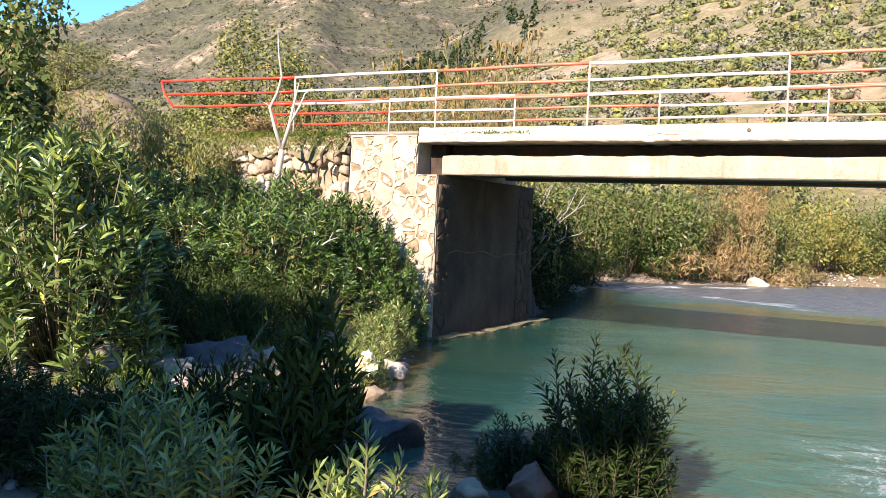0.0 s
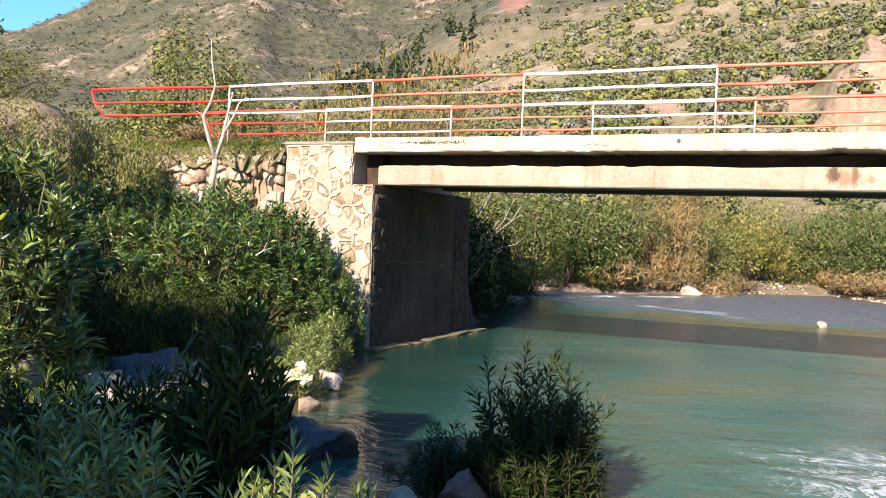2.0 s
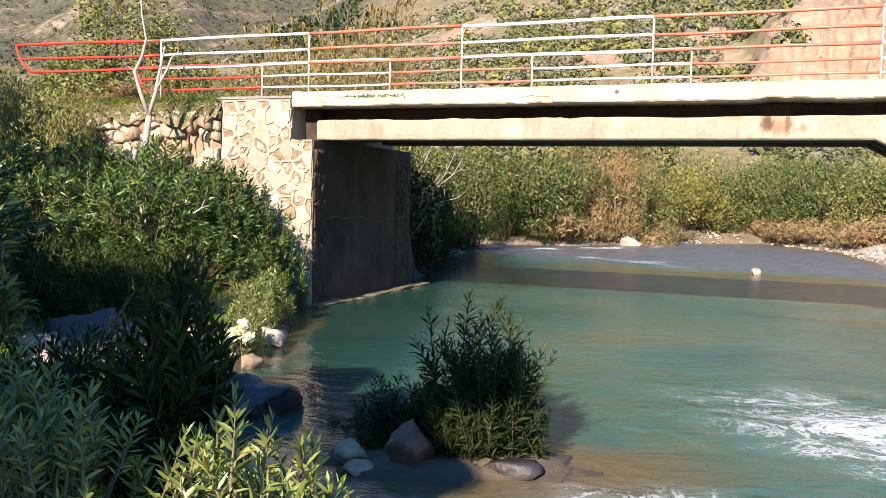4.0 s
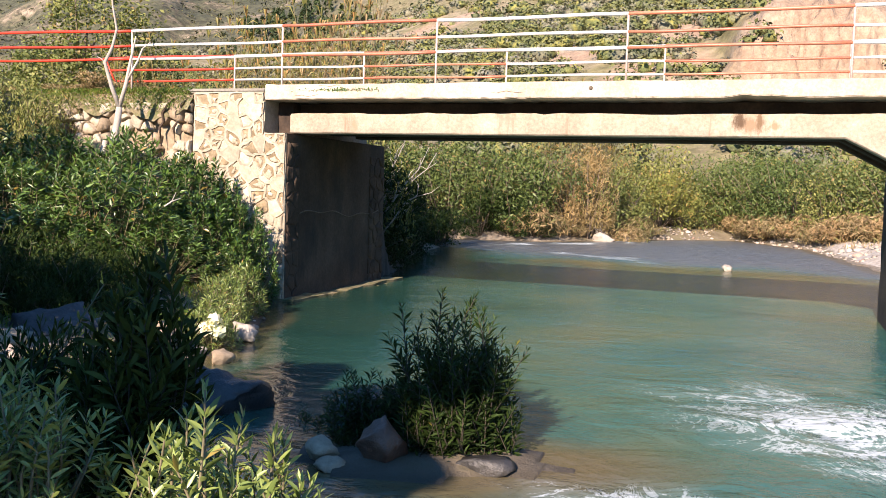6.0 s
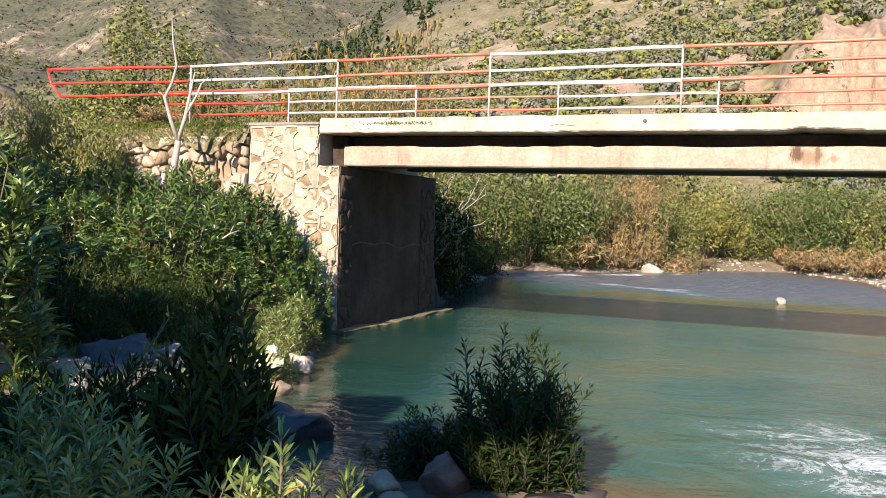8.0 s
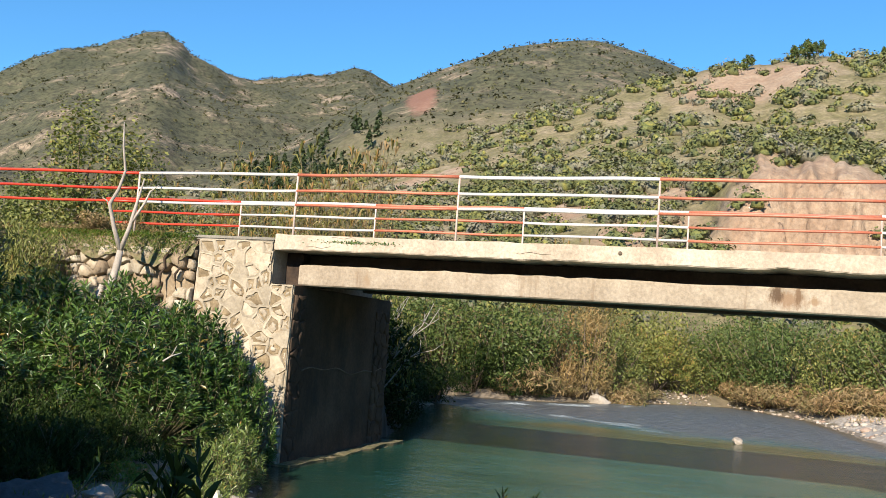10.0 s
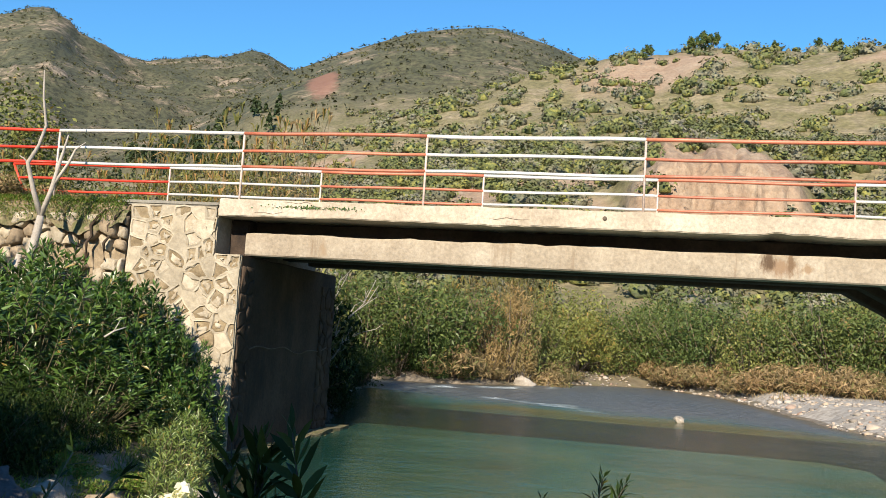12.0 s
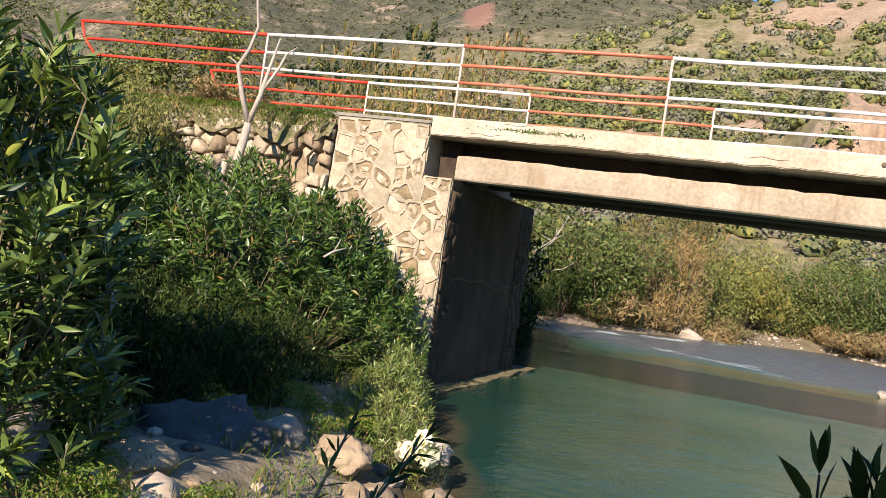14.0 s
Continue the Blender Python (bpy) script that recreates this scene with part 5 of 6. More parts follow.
tubes_mesh("trunk", [([at_fork(-0.16, -1.7), at_fork(-0.10, -0.7), at_fork(-0.02, -0.2), at_fork(0, 0)], [0.072, 0.066, 0.058, 0.048])], MAT_BARK_PALE, sap, 8)
tubes_mesh("branch", [([at_fork(0, 0), at_fork(-0.13, 0.35), at_fork(-0.24, 0.74), at_fork(-0.12, 1.0), at_fork(-0.05, 1.3), at_fork(-0.12, 1.7), at_fork(-0.15, 2.1)], [0.042, 0.036, 0.031, 0.026, 0.022, 0.017, 0.007])], MAT_BARK_PALE, sap, 7)
tubes_mesh("branch", [([at_fork(0, 0), at_fork(0.11, 0.41), at_fork(0.17, 0.75), at_fork(0.26, 1.2)], [0.041, 0.034, 0.026, 0.010])], MAT_BARK_PALE, sap, 7)
tubes_mesh("branch", [([at_fork(0.12, 0.45), at_fork(0.30, 0.8), at_fork(0.37, 1.0), at_fork(0.50, 1.12)], [0.026, 0.020, 0.014, 0.006])], MAT_BARK_PALE, sap, 7)
tubes_mesh("stub", [([at_fork(-0.28, -1.3), at_fork(-0.26, -0.8), at_fork(-0.22, -0.55)], [0.060, 0.054, 0.042])], MAT_BARK_PALE, sap, 7)
tubes_mesh("branch", [([at_fork(-0.24, 0.74), at_fork(-0.30, 0.80), at_fork(-0.36, 0.83)], [0.014, 0.011, 0.005])], MAT_BARK_PALE, sap, 6)
for k, (x, h) in enumerate(((-2.42, 0.75), (-2.13, 0.6))):
    st = thing("dark_stump", "charred dark root hanging down the stone wall", "stump", "dark roots on the wall")
    tubes_mesh("stem", [([(x + 0.16, -0.26, 3.42), (x + 0.12, -0.38, 3.30), (x + 0.03, -0.40, 3.16), (x + 0.06, -0.41, 3.0), (x - 0.01, -0.42, 2.9), (x + 0.03, -0.42, 2.95 - h * 0.5)], [0.012, 0.024, 0.03, 0.02, 0.026, 0.012])], MAT_PIER, st, 6)
# broken pale branch lying in the oleanders
dead = thing("dead_branch", "broken pale branch lying in the oleanders", "branch")
tubes_mesh("stem", [([(0.0, -3.5, 1.62), (0.06, -3.42, 1.69), (0.15, -3.33, 1.74)], [0.013, 0.011, 0.006])], MAT_TWIG, dead, 6)
tubes_mesh("twig", [([(0.06, -3.42, 1.69), (0.09, -3.4, 1.77), (0.10, -3.38, 1.82)], [0.008, 0.006, 0.003])], MAT_TWIG, dead, 6)

# bushes along the road bank, left of the bridge
LB = [shrub(50, 2.3, 1.5, 5600, 0.08, LEAF_OLIVE, label="olive green bush on the road bank", slim=0.15, rise=0.9, masses=14), shrub(51, 2.0, 1.4, 5000, 0.08, LEAF_OLIVE, label="pale olive green bush on the road bank", slim=0.15, rise=0.9, masses=12),
      shrub(52, 1.0, 0.8, 2400, 0.08, LEAF_DRY, label="dry brown bush at the road edge", masses=7, slim=0.15, rise=0.8)]
for k, x, y, sc, zt, tn in ((1, -4.9, -1.0, 0.7, 4.1, 30), (0, -7.6, -1.4, 1.0, 4.9, 0), (1, -6.2, -1.1, 0.85, 4.6, 60), (0, -9.2, -0.6, 1.1, 5.0, 100), (1, -8.6, -2.8, 1.05, 4.0, 200), (0, -10.5, -2.2, 1.2, 4.8, 250), (0, -7.4, -3.6, 0.8, 3.4, 300),
                            (1, -5.6, -1.9, 0.7, 3.2, 150), (2, -4.0, 0.25, 0.75, 4.1, 0), (2, -5.1, 0.3, 0.85, 4.2, 120), (2, -3.1, 0.25, 0.5, 3.95, 77), (1, -8.9, 5.6, 1.1, 3.6, 20), (0, -6.3, 6.2, 1.1, 3.9, 200), (1, -4.3, 6.4, 0.9, 3.6, 310), (2, -6.8, 0.4, 0.8, 4.2, 40),
                            (0, -7.2, 9.2, 1.3, 5.0, 80), (0, -5.0, 9.0, 1.3, 4.9, 170), (1, -3.0, 8.7, 1.2, 4.7, 260), (0, -9.6, 8.8, 1.3, 5.2, 330), (0, -1.9, 7.6, 1.0, 4.4, 15)):
    plant_to(LB[k], (2.3, 2.0, 1.0)[k], x, y, sc, zt, tn)
willow = tree(60, 5.6, 1.5, 0.6, 13000, 0.075, LEAF_OLIVE, label="tall bushy tree behind the road railing", radius=0.10, masses=22)
plant(willow, -11.6, 8.2, (1.5, 1.5, 1.3), 0)
plant(willow, -14.5, 8.8, 0.8, 130)
far_left = tree(64, 3.6, 1.0, 0.4, 7000, 0.085, LEAF_DARK, label="dark bushy tree on the shaded bank", radius=0.09, masses=20)
plant(far_left, -4.2, -5.6, (1.1, 1.1, 1.2), 0)
plant(far_left, -5.4, -5.3, (1.2, 1.2, 1.2), 140)
plant(willow, -9.2, 9.8, 0.7, 220)

CANES = [cane_clump(70, 4.6, 1.0, 46), cane_clump(71, 4.2, 0.9, 42), cane_clump(72, 4.4, 0.8, 34, LEAF_DRY)]
for i, (x, y, s) in enumerate([(-8.0, 7.2, 0.85), (-6.6, 8.4, 0.95), (-5.2, 7.6, 0.9), (-3.9, 8.2, 0.92), (-2.9, 7.4, 0.95), (-7.4, 10.2, 1.05), (-5.6, 10.0, 1.0), (-4.2, 10.0, 1.1), (-3.3, 9.3, 1.08),
                               (-9.6, 7.4, 0.8), (-2.4, 5.9, 0.85), (-3.6, 6.2, 0.8)]):
    plant(CANES[i % 2 if i not in (4, 8) else 2], x, y, (s, s, s * 1.22), 40 * i)

for i, (x, y, s) in enumerate([(-1.6, 25.6, 1.0), (-0.4, 27.0, 1.05), (0.6, 28.0, 1.0)]):
    plant(CANES[i % 2], x, y, (s, s, s * 1.2), 70 * i, label="tall giant canes behind the far bank shrubs")

# far bank thicket
TH = [shrub(30, 4.0, 2.2, 7000, 0.115, LEAF_OLIVE, label="olive green shrub on the far bank", trunk=MAT_BARK, twigs=3, base=0.02, masses=20, slim=0.24, rise=0.6), shrub(31, 4.4, 2.4, 7400, 0.115, LEAF_DARK, label="dark green shrub on the far bank", trunk=MAT_BARK, twigs=2, base=0.02, masses=20, slim=0.24, rise=0.6),
      shrub(32, 3.6, 2.0, 6400, 0.112, LEAF_YELLOW, label="yellowish shrub on the far bank", trunk=MAT_BARK, twigs=3, base=0.02, masses=18, slim=0.24, rise=0.6)]
BANK_X, BANK_Y = [-14, -5.5, -2.0, 0.9, 3.3, 6.0, 8.6, 10.3, 14, 24], [20.6, 22.4, 23.8, 27.6, 31.6, 33.4, 30.2, 28.0, 26.0, 24.5]
rngp = np.random.default_rng(5)
for i in range(25):
    x = -12 + 31 * i / 24 + rngp.uniform(-0.4, 0.4)
    y = float(np.interp(x, BANK_X, BANK_Y)) + rngp.uniform(-0.3, 1.0)
    plant(TH[1 if x < -0.8 else [0, 2, 0, 1, 0][i % 5] if x < 2.5 else [1, 1, 0, 1, 1][i % 5]], x, y, rngp.uniform(0.85, 1.1), rngp.uniform(0, 360))
for i in range(5):
    x = 2 + 17 * i / 4
    plant(TH[i % 3], x, float(np.interp(x, BANK_X, BANK_Y)) + rngp.uniform(3.0, 5.0), rngp.uniform(1.1, 1.35), rngp.uniform(0, 360))
brush = shrub(53, 1.0, 1.05, 2000, 0.14, LEAF_DRY, "dry_brush", "low dry brown brush on the gravel bank", masses=14, base=0.02, slim=0.1, rise=0.7)
for x in np.linspace(6.2, 14.8, 15):
    plant(brush, x, float(np.interp(x, [6.0, 8.6, 10.2, 14.6], [31.9, 28.0, 24.6, 22.4])) + rngp.uniform(0, 0.8), rngp.uniform(0.8, 1.15), rngp.uniform(0, 360))
# the dark leaf colour stands in for the shadow behind the bridge
TD = shrub(33, 3.8, 2.1, 5200, 0.15, LEAF_OLEANDER_SHADED, label="dark shrub overhanging the water", base=0.02, masses=16, slim=0.2, rise=0.8)
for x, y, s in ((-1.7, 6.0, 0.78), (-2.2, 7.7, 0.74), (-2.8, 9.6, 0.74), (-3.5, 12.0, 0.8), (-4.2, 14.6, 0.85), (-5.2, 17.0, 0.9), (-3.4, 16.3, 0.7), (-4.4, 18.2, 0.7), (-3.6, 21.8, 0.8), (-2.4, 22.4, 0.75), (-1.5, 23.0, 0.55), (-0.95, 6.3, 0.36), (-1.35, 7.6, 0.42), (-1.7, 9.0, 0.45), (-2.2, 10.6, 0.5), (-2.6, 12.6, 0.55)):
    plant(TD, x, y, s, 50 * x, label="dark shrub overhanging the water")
for x, y, s in ((1.75, 26.0, 0.9), (1.7, 27.3, 0.95), (2.3, 28.6, 0.8), (-0.4, 24.4, 0.7)):
    plant(brush, x, y, s, 77 * x)
RUST = shrub(56, 4.0, 0.85, 3400, 0.13, LEAF_ORANGE, "dry_tamarisk", "tall rusty orange dry shrub on the far bank", MAT_BARK, 12, base=0.2, twigs=10, slim=0.1, rise=1.0)
plant(RUST, 0.15, 24.9, 1.05, 10)
plant(RUST, -0.5, 24.3, 0.85, 90)
plant(RUST, 0.7, 25.6, 0.9, 200)
plant(brush, -1.6, 22.9, 1.3, 0)


def bare_twigs(seed, height, radius, count, mat, label):
    """Crooked leafless limbs that fork twice."""
    rng = np.random.default_rng(seed)
    top = thing("bare_shrub", label, "bush")
    for _ in range(count):
        a = rng.uniform(0, 2 * np.pi)
        e = np.array([math.cos(a) * radius * rng.uniform(0.3, 1), math.sin(a) * radius * rng.uniform(0.3, 1), height * rng.uniform(0.5, 1)])
        t = np.linspace(0, 1, 7)
        pts = np.outer(t ** 1.4, e * [1, 1, 0]) + np.outer(t ** 0.8, e * [0, 0, 1]) + 0.09 * rng.normal(size=(7, 3)) * t[:, None] + [0, 0, -0.05]
        runs = [(pts, np.linspace(0.034, 0.008, 7))]
        for k in (3, 4, 5, 5):
            q = pts[k] + unit(e + rng.normal(size=3) * 1.4) * rng.uniform(0.3, 0.8)
            runs.append((np.array([pts[k], (pts[k] + q) / 2 + 0.06 * rng.normal(size=3), q]), [0.012, 0.008, 0.003]))
        tubes_mesh("limb", runs, mat, top, 4)
    return top


bt = bare_twigs(80, 3.4, 1.7, 15, MAT_TWIG, "tangle of bleached bare branches on the far bank")
plant(bt, -1.3, 6.2, 0.92, 0)
plant(bt, -1.9, 8.0, 0.95, 100)
plant(bt, 0.75, 24.9, 0.3, 140)

# ---- rocks ----
rock(1, (0.22, 0.19, 0.19), MAT_PALE_ROCK, "pale grey boulder with a dark wet foot", 1.66, -4.08, 0.02)
rock(2, (0.62, 0.48, 0.46), MAT_ROCK, "large blue-grey boulder in dappled shade", 0.95, -6.5, 0.12, 20, sub=4)
rock(3, (0.27, 0.22, 0.19), MAT_TAN_ROCK, "tan boulder at the water's edge", 2.25, -6.35, 0.0, 50)
rock(4, (0.18, 0.15, 0.13), MAT_TAN_ROCK, "tan boulder at the water's edge", 1.85, -5.75, 0.02, 10)
rock(5, (0.18, 0.15, 0.13), MAT_TAN_ROCK, "yellowish rock at the water's edge", 2.25, -5.5, -0.02, 80)
rock(6, (0.60, 0.42, 0.40), MAT_SHADED_WET_ROCK, "wet boulder in the small channel, coloured dark for its shade", 3.3, -7.2, -0.08, 15, sub=4)
rock(27, (0.27, 0.21, 0.21), MAT_RED_ROCK, "red-brown rock under the oleander", 5.32, -8.1, 0.07)
rock(8, (0.15, 0.13, 0.12), MAT_TAN_ROCK, "small tan rock at the water", 4.9, -8.2, 0.02)
rock(9, (0.13, 0.1, 0.09), MAT_TAN_ROCK, "small yellowish rock at the water", 5.05, -8.36, -0.02, 30)
rock(10, (0.24, 0.18, 0.11), MAT_SHADED_WET_ROCK, "dark wet rock under the oleander", 6.05, -7.95, -0.02, 20)
rock(11, (0.3, 0.25, 0.22), MAT_ROCK, "blue-grey rock behind the oleander", 4.55, -6.9, 0.0, 60)
rock(12, (0.6, 0.4, 0.26), MAT_TAN_ROCK, "flat tan rock on the bank", 0.9, -7.75, 0.14, 35)
rock(13, (0.55, 0.4, 0.36), MAT_PALE_ROCK, "white boulder on the far bank", 0.9, 24.9, 0.0, 10)
rock(14, (0.16, 0.14, 0.16), MAT_PALE_ROCK, "small white stone standing in the shallows", 6.62, 12.2, 0.0)
rock(15, (0.35, 0.3, 0.22), MAT_PALE_ROCK, "pale boulder on the far bank", 1.6, 26.2, 0.05, 10)
rock(41, (0.34, 0.28, 0.24), MAT_PALE_ROCK, "pale worn boulder among weeds on the bank", 0.75, -8.05, None, 15, sub=4)
rock(42, (0.22, 0.18, 0.15), MAT_TAN_ROCK, "tan rock among weeds on the bank", 1.15, -7.45, None, 70)
rock(43, (0.27, 0.21, 0.17), MAT_TAN_ROCK, "sunlit tan boulder on the bank", 1.55, -5.75, None, 25, sub=4)
rock(44, (0.17, 0.14, 0.12), MAT_TAN_ROCK, "sunlit tan rock on the bank", 1.85, -5.95, None, 110)
rock(45, (0.2, 0.16, 0.13), MAT_PALE_ROCK, "pale rock on the bank", 1.25, -6.0, None, 200)
rock(46, (0.2, 0.17, 0.14), MAT_RED_ROCK, "reddish rock among weeds on the bank", 0.35, -7.7, None, 260)
rock(47, (0.16, 0.13, 0.1), MAT_TAN_ROCK, "small tan rock among weeds on the bank", 0.2, -8.15, None, 310)
rngr = np.random.default_rng(6)
for k in range(30):
    x, y = [(rngr.uniform(-1.2, 1.2), rngr.uniform(-8.9, -7.6)), (rngr.uniform(0.8, 2.3), rngr.uniform(-7.4, -4.6)), (rngr.uniform(0.2, 1.6), rngr.uniform(-8.3, -7.0)),
            (rngr.uniform(10.5, 14), rngr.uniform(17, 25))][k % 4]
    s = rngr.uniform(0.04, 0.11)
    rock(100 + k, (s, s * rngr.uniform(0.6, 1), s * rngr.uniform(0.45, 0.75)), [MAT_TAN_ROCK, MAT_ROCK, MAT_TAN_ROCK, MAT_PALE_ROCK, MAT_ROCK][k % 5], "rounded river cobble on the bank", x, y, None, rngr.uniform(0, 360), "cobble", 3)


def pebbles():
    rng = np.random.default_rng(12)
    n = 19000
    x, y = rng.uniform(-3, 16, n), rng.uniform(-12.5, 32, n)
    d = shore_distance(x, y)
    ok = (d > -0.35) & (d < 2.6) & ~((x < 1.5) & (y > 2)) & (rng.random(n) < np.where(y > 8, 1.0, 0.75)) & (fbm(x * 0.8, y * 0.8, 3, 15) > -0.15) & (np.hypot(x - 5.6, y + 7.9) > 1.3)
    x, y = x[ok], y[ok]
    z = ground_height(x, y)
    m = len(x)
    base = np.array([(math.cos(a) * r, math.sin(a) * r, h) for r, h in ((0.9, -0.3), (1.0, 0.15), (0.6, 0.6)) for a in np.linspace(0, 2 * np.pi, 6)[:-1]] + [(0, 0, 0.75)])
    tri = []
    for r in range(2):
        for i in range(5):
            k = (i + 1) % 5
            tri += [(r * 5 + i, r * 5 + k, (r + 1) * 5 + k), (r * 5 + i, (r + 1) * 5 + k, (r + 1) * 5 + i)]
    tri += [(10 + i, 10 + (i + 1) % 5, 15) for i in range(5)]
    s = rng.gamma(2.2, 0.016, m) + 0.012
    s = np.where(y > 8, s * 1.35, s)
    a = rng.uniform(0, 2 * np.pi, m)
    sh = base[None] * np.stack([s, s * rng.uniform(0.6, 1, m), s * rng.uniform(0.5, 0.8, m)], -1)[:, None] * rng.uniform(0.8, 1.2, (m, 16, 1))
    ca, sa = np.cos(a)[:, None], np.sin(a)[:, None]
    V = np.stack([sh[..., 0] * ca - sh[..., 1] * sa + x[:, None], sh[..., 0] * sa + sh[..., 1] * ca + y[:, None], sh[..., 2] + z[:, None]], -1)
    F = (np.arange(m) * 16)[:, None, None] + np.array(tri)[None]
    ob = link_mesh("pebbles", V.reshape(-1, 3), F.reshape(-1, 3), MAT_PEBBLE, None, "", True)
    return tagged(ob, "loose pebbles along the water's edge", "pebbles", kind="stuff")


def pebble_material():
    m, nt, b, out = material("mixed_pebbles")
    rnd = nt.nodes.new("ShaderNodeNewGeometry").outputs["Random Per Island"]
    col = ramp(nt, rnd, [(0.0, (0.16, 0.14, 0.12)), (0.35, (0.34, 0.30, 0.25)), (0.6, (0.42, 0.33, 0.24)), (0.85, (0.46, 0.42, 0.37)), (1.0, (0.30, 0.18, 0.12))])
    col = mix(nt, 1.0, col, ramp(nt, noise_tex(nt, 60, 3), [(0.3, 0.75), (0.7, 1.15)]), "MULTIPLY")
    nt.links.new(col, b.inputs["Base Color"])
    b.inputs["Roughness"].default_value = 0.8
    return m


MAT_PEBBLE = pebble_material()
pebbles()


# ---- low plants as stuff ----
def scatter_blades(name, label, n, area, height, mat, seed, keep=None, width=0.01):
    rng = np.random.default_rng(seed)
    x, y = rng.uniform(area[0], area[1], n), rng.uniform(area[2], area[3], n)
    ok = fbm(x * 1.3, y * 1.3, 3, seed) > -0.1
    if keep is not None:
        ok &= keep(x, y)
    x, y = x[ok], y[ok]
    z = ground_height(x, y)
    d = np.stack([rng.normal(size=len(x)) * 0.45, rng.normal(size=len(x)) * 0.45, np.ones(len(x))], -1)
    L = height * rng.uniform(0.4, 1.1, len(x))
    V, F = blades(np.stack([x, y, z - 0.01], -1), d, L, np.full(len(x), width), 0.2, 0.15, rng)
    return tagged(link_mesh(name, V, F, mat), label, "grass", kind="stuff")


scatter_blades("verge_grass", "short bright green grass on the road edge", 14000, (-5.8, -1.9, 0.1, 0.9), 0.2, LEAF_GRASS, 21, None, 0.03)
scatter_blades("bank_grass", "thin green and dry grass on the stony bank", 24000, (-2.5, 3.2, -9.5, -0.6), 0.22, LEAF_GRASS, 22, lambda x, y: shore_distance(x, y) > 0.35, 0.009)
scatter_blades("far_grass", "dry grass along the far bank", 9000, (-6, 16, 21, 37), 0.35, LEAF_DRY, 23, lambda x, y: (shore_distance(x, y) > 0.5) & (shore_distance(x, y) < 4), 0.03)
# shade on the bank is put into the leaf colour of brush and rushes
BR = shrub(54, 0.95, 0.75, 2800, 0.075, LEAF_OLEANDER_SHADED, label="dark thin brush on the shaded bank", masses=10, slim=0.1, rise=1.0)
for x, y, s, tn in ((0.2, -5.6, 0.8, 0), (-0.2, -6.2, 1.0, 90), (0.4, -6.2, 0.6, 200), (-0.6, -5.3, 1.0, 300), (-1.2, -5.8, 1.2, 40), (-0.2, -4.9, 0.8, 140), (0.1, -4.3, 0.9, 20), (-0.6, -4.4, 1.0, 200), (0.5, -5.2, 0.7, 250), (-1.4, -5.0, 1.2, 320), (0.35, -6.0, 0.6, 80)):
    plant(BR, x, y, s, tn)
rush = grass_tuft(90, 1.1, 0.45, 420, LEAF_OLEANDER_SHADED, "tuft of dark green rushes", 0.012, "rush_tuft")
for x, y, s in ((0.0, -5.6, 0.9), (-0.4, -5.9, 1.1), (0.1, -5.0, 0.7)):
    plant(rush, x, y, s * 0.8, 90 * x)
sedge = grass_tuft(91, 0.45, 0.25, 160, LEAF_DRY, "tuft of dry grass at the foot of the abutment")
for x, y, s in ((0.05, -0.55, 0.8), (0.25, -0.5, 0.7), (0.35, -1.3, 0.7), (0.7, -4.8, 0.6), (4.2, -7.2, 0.8), (4.5, -6.9, 0.7)):
    plant(sedge, x, y, s, 90 * x)


WEED = shrub(55, 0.28, 0.36, 1700, 0.026, LEAF_GRASS, slim=0.22, rise=0.5, name="weed", label="low yellow-green weed between stones", masses=6, category="plant")
for x, y, s, tn in ((0.9, -7.6, 1.0, 0), (0.5, -8.0, 0.9, 70), (1.6, -7.5, 0.7, 140), (0.2, -7.4, 1.0, 200), (1.9, -6.8, 0.6, 20), (-0.6, -8.3, 0.9, 310), (1.3, -8.1, 0.8, 90), (0.75, -5.9, 0.8, 10), (0.8, -5.1, 0.9, 45), (1.1, -4.7, 0.8, 160), (1.3, -5.5, 0.7, 260), (0.5, -4.5, 1.0, 330), (0.9, -4.3, 0.7, 15)):
    plant(WEED, x, y, s, tn)


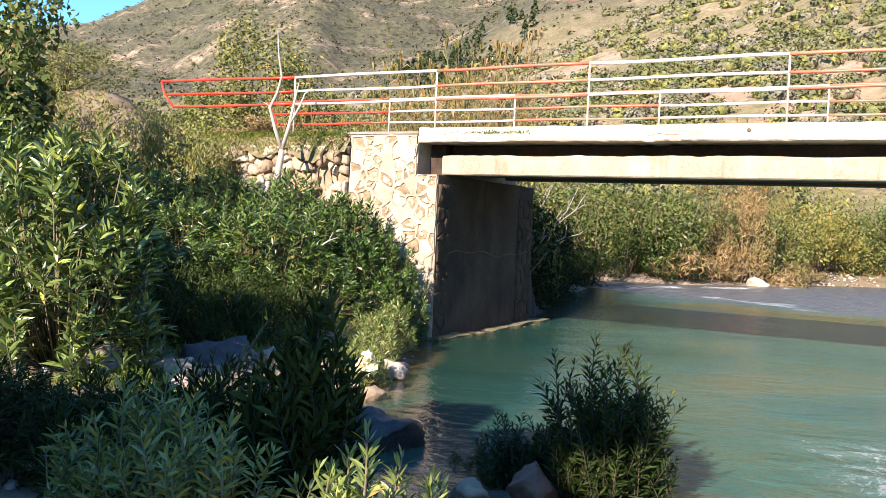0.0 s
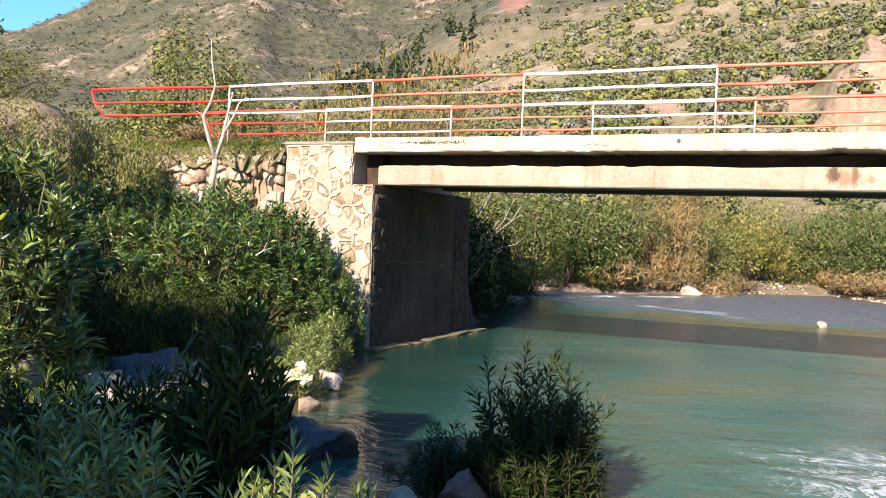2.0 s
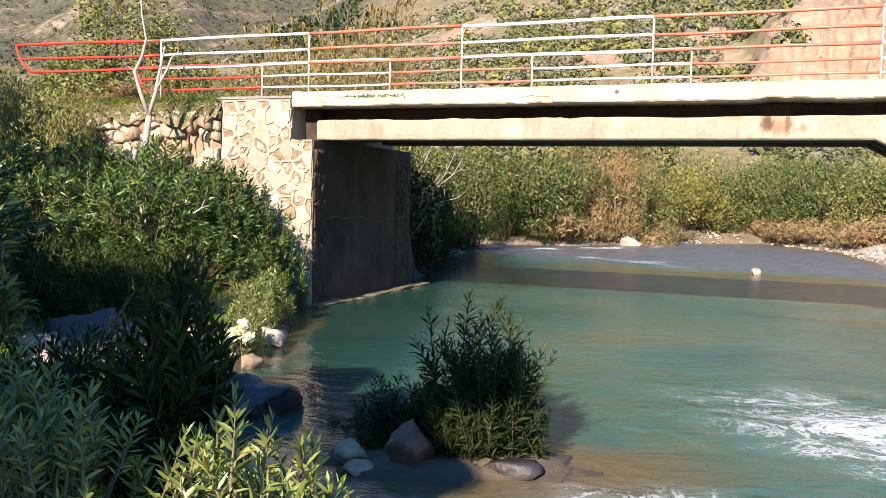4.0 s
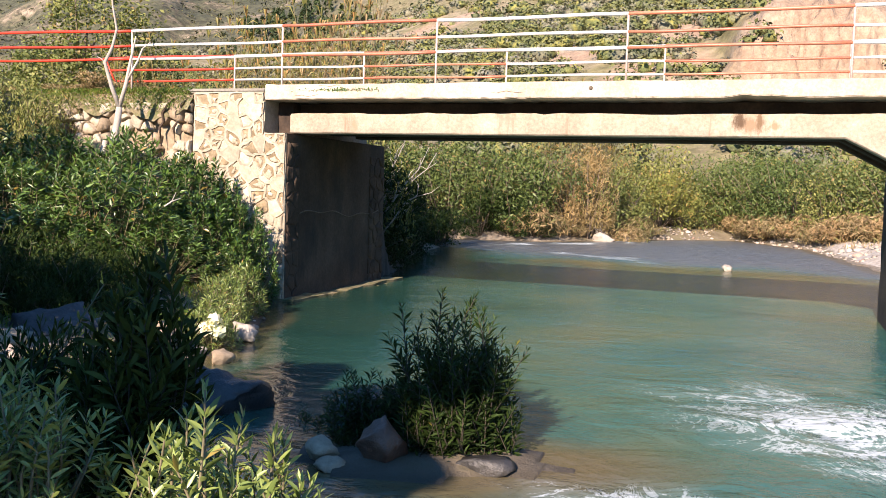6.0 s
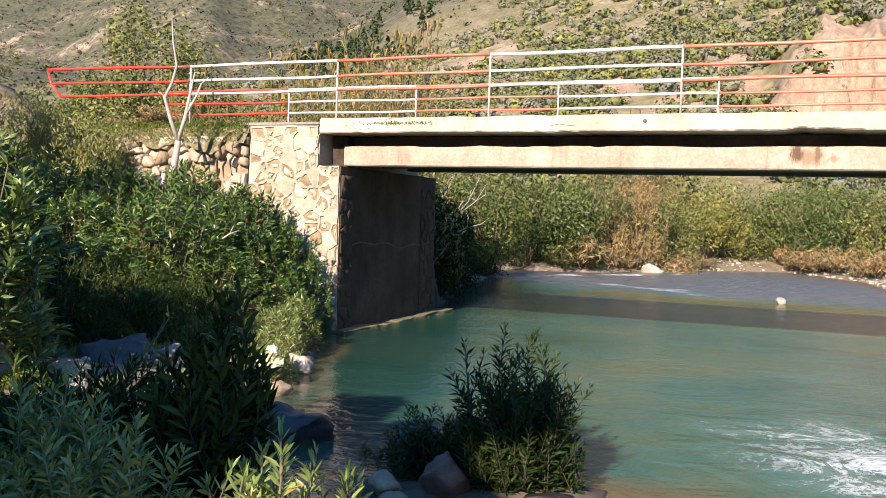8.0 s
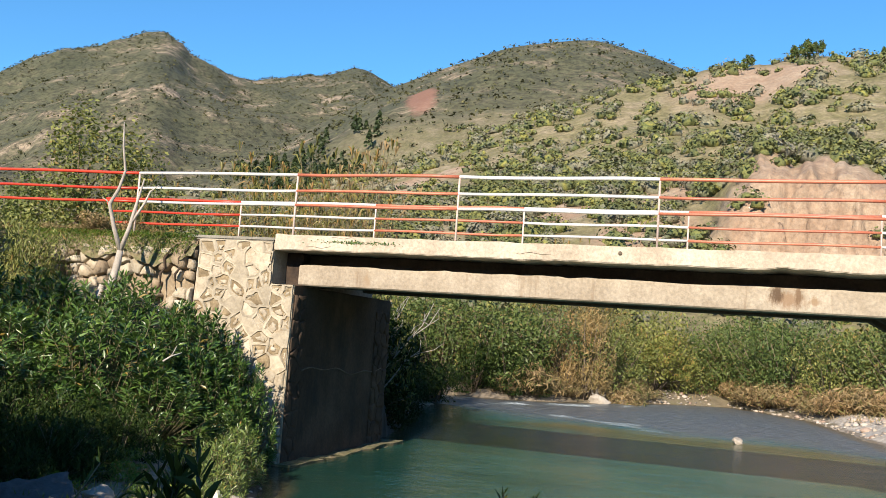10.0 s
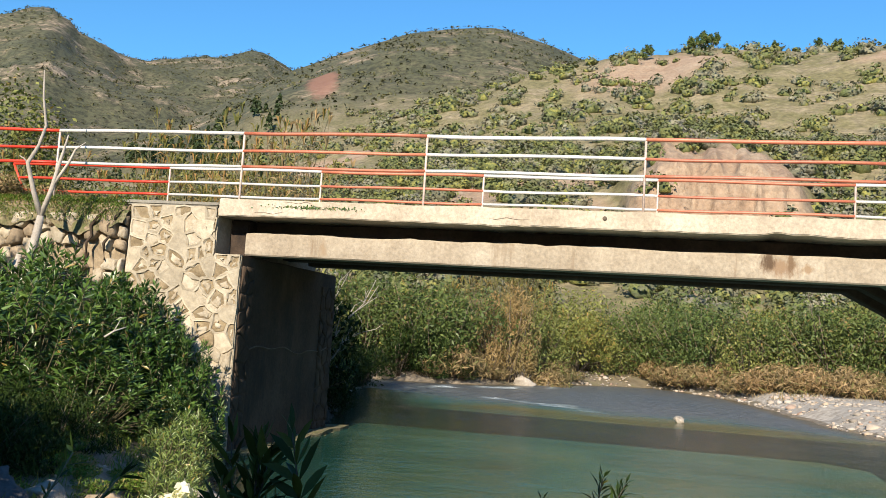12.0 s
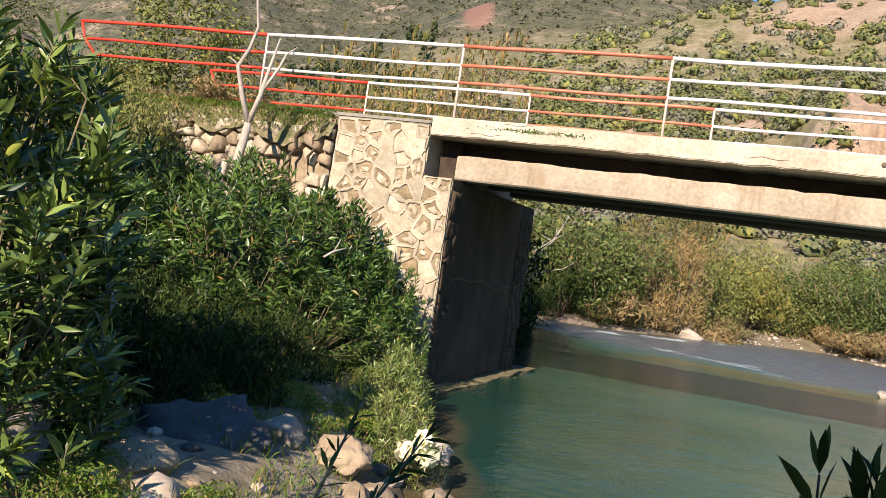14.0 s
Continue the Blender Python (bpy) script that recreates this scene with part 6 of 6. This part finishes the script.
# ---- hillside scrub ----
def scrub(name, label, n, az0, az1, r0, r1, size, flake_count, flake, mat, seed, thin_out, sub):
    rng = np.random.default_rng(seed)
    az = np.radians(rng.uniform(az0, az1, n))
    r = np.sqrt(rng.uniform(r0 ** 2, r1 ** 2, n))
    x, y = HUB[0] + r * np.sin(az), HUB[1] + r * np.cos(az)
    azd = np.degrees(az)
    gap = fbm(x / 22, y / 22, 4, 55)
    bare = 1.2 * bump(azd, 3.2, 5.0) * sstep(68, 74, r) * sstep(92, 84, r) + 0.9 * bump(azd, -1.0, 5.0) * bump(r, 172, 14) + bump(azd, -21.5, 1.9) * bump(r, 330, 45) + bump(azd, -27.8, 1.0) * bump(r, 240, 30)
    ok = (rng.random(n) > thin_out * sstep(0.0, 0.32, gap)) & (rng.random(n) > bare)
    x, y = x[ok], y[ok]
    # bushes grow in knots of three or so
    knot = np.arange(len(x)) // 3 * 3
    x = x[knot] + rng.normal(size=len(x)) * size * 0.85 if sub >= 0 else x
    y = y[knot] + rng.normal(size=len(y)) * size * 0.85 if sub >= 0 else y
    m = len(x)
    z = ground_height(x, y)
    s = np.minimum(size * rng.gamma(4.0, 0.25, m) + size * 0.25, size * 1.9)
    k = flake_count
    tall = rng.uniform(0.55, 0.95, m)
    own = rng.choice(m, m * k, p=s ** 2 / np.sum(s ** 2))
    d = unit(rng.normal(size=(m * k, 3)))
    d[:, 2] = np.abs(d[:, 2]) - 0.05
    p = d * (s[own] * rng.uniform(0.6, 1.0, m * k))[:, None] * np.stack([np.ones(m), np.ones(m), tall], -1)[own]
    p += np.stack([x, y, z + 0.2 * s], -1)[own]
    V, F = flakes(p, d + [0, 0, 0.3], flake * rng.lognormal(0, 0.3, m * k), rng, 0.5, 0.0, 0.34)
    if sub >= 0:
        lv, lf = lumps(np.stack([x, y, z + 0.15 * s], -1), np.stack([s * 0.56, s * 0.56, s * tall * 0.56], -1), sub, 0.2, rng)
        F = np.vstack([np.stack([F[:, 0], F[:, 1], F[:, 2]], -1), np.stack([F[:, 0], F[:, 2], F[:, 3]], -1), lf + len(V)])
        V = np.vstack([V, lv])
    return tagged(link_mesh(name, V, F, mat), label, "scrub", kind="stuff")


scrub("hill_scrub", "dry green and grey bushes scattered over the near hill", 5000, -46, 20, 60, 130, 1.02, 48, 0.255, LEAF_HILL, 31, 0.5, 1)
scrub("upper_scrub", "dry green and grey bushes over the upper slope", 4800, -48, 20, 120, 260, 1.15, 20, 0.39, LEAF_HILL, 32, 0.6, 1)
scrub("mountain_scrub", "dark scrub dotted over the far mountains", 20000, -58, 4, 250, 790, 0.9, 4, 0.68, LEAF_FAR, 33, 0.6, -1)
PT = tree(61, 4.2, 1.7, 0.5, 1500, 0.32, LEAF_DARK, label="round dark tree on the hill crest", radius=0.12, masses=16)
for azp, r, s in ((2.1, 186, 1.0), (1.5, 184, 0.85), (-1.2, 182, 0.75), (2.7, 187, 0.9), (6.3, 190, 0.5), (8.7, 190, 0.6), (9.8, 189, 0.6)):
    x, y = HUB[0] + r * math.sin(radians(azp)), HUB[1] + r * math.cos(radians(azp))
    plant(PT, x, y, s, azp * 77, 0.1)


def pine_wood():
    rng = np.random.default_rng(35)
    n = 75
    az = np.radians(-28.5 + 3.6 * rng.normal(size=n) * 0.6)
    r = rng.uniform(225, 300, n)
    x, y = HUB[0] + r * np.sin(az), HUB[1] + r * np.cos(az)
    z = ground_height(x, y)
    h = rng.uniform(4.0, 6.5, n)
    k = 60
    t = rng.uniform(0.05, 1, (n, k))
    a = rng.uniform(0, 2 * np.pi, (n, k))
    w = (1 - t) ** 0.8 * h[:, None] * 0.24
    p = np.stack([x[:, None] + w * np.cos(a), y[:, None] + w * np.sin(a), z[:, None] + 0.12 * h[:, None] + t * h[:, None] * 0.9], -1)
    V, F = flakes(p.reshape(-1, 3), np.stack([np.cos(a), np.sin(a), 0.6 + 0 * a], -1).reshape(-1, 3), np.full(n * k, 1.1), rng)
    return tagged(link_mesh("pine_wood", V, F, LEAF_PINE), "small wood of dark pines in the valley", "trees", kind="stuff")


pine_wood()

# unseen trees added behind the camera's way to shade the near bank
ST = tree(62, 6.5, 0.85, 5.0, 7000, 0.2, LEAF_DARK, label="unseen tall leafy tree added to shade the near bank", radius=0.16, masses=26)
plant(ST, 4.3, -18.0, (1.7, 1.0, 1.0), 0, z=0.05)
plant(ST, 3.0, -18.4, (1.2, 1.0, 1.0), 90, z=0.05)
SB = tree(63, 4.9, 1.25, 2.6, 7000, 0.2, LEAF_DARK, label="unseen slender leafy tree added to shade the near bank", radius=0.12, masses=28)
plant(SB, 3.45, -18.2, (1.0, 1.0, 1.0), 120)
plant(SB, 2.2, -18.4, (1.0, 1.0, 1.0), 40)
plant(SB, 3.0, -19.0, (1.0, 1.0, 1.08), 200)
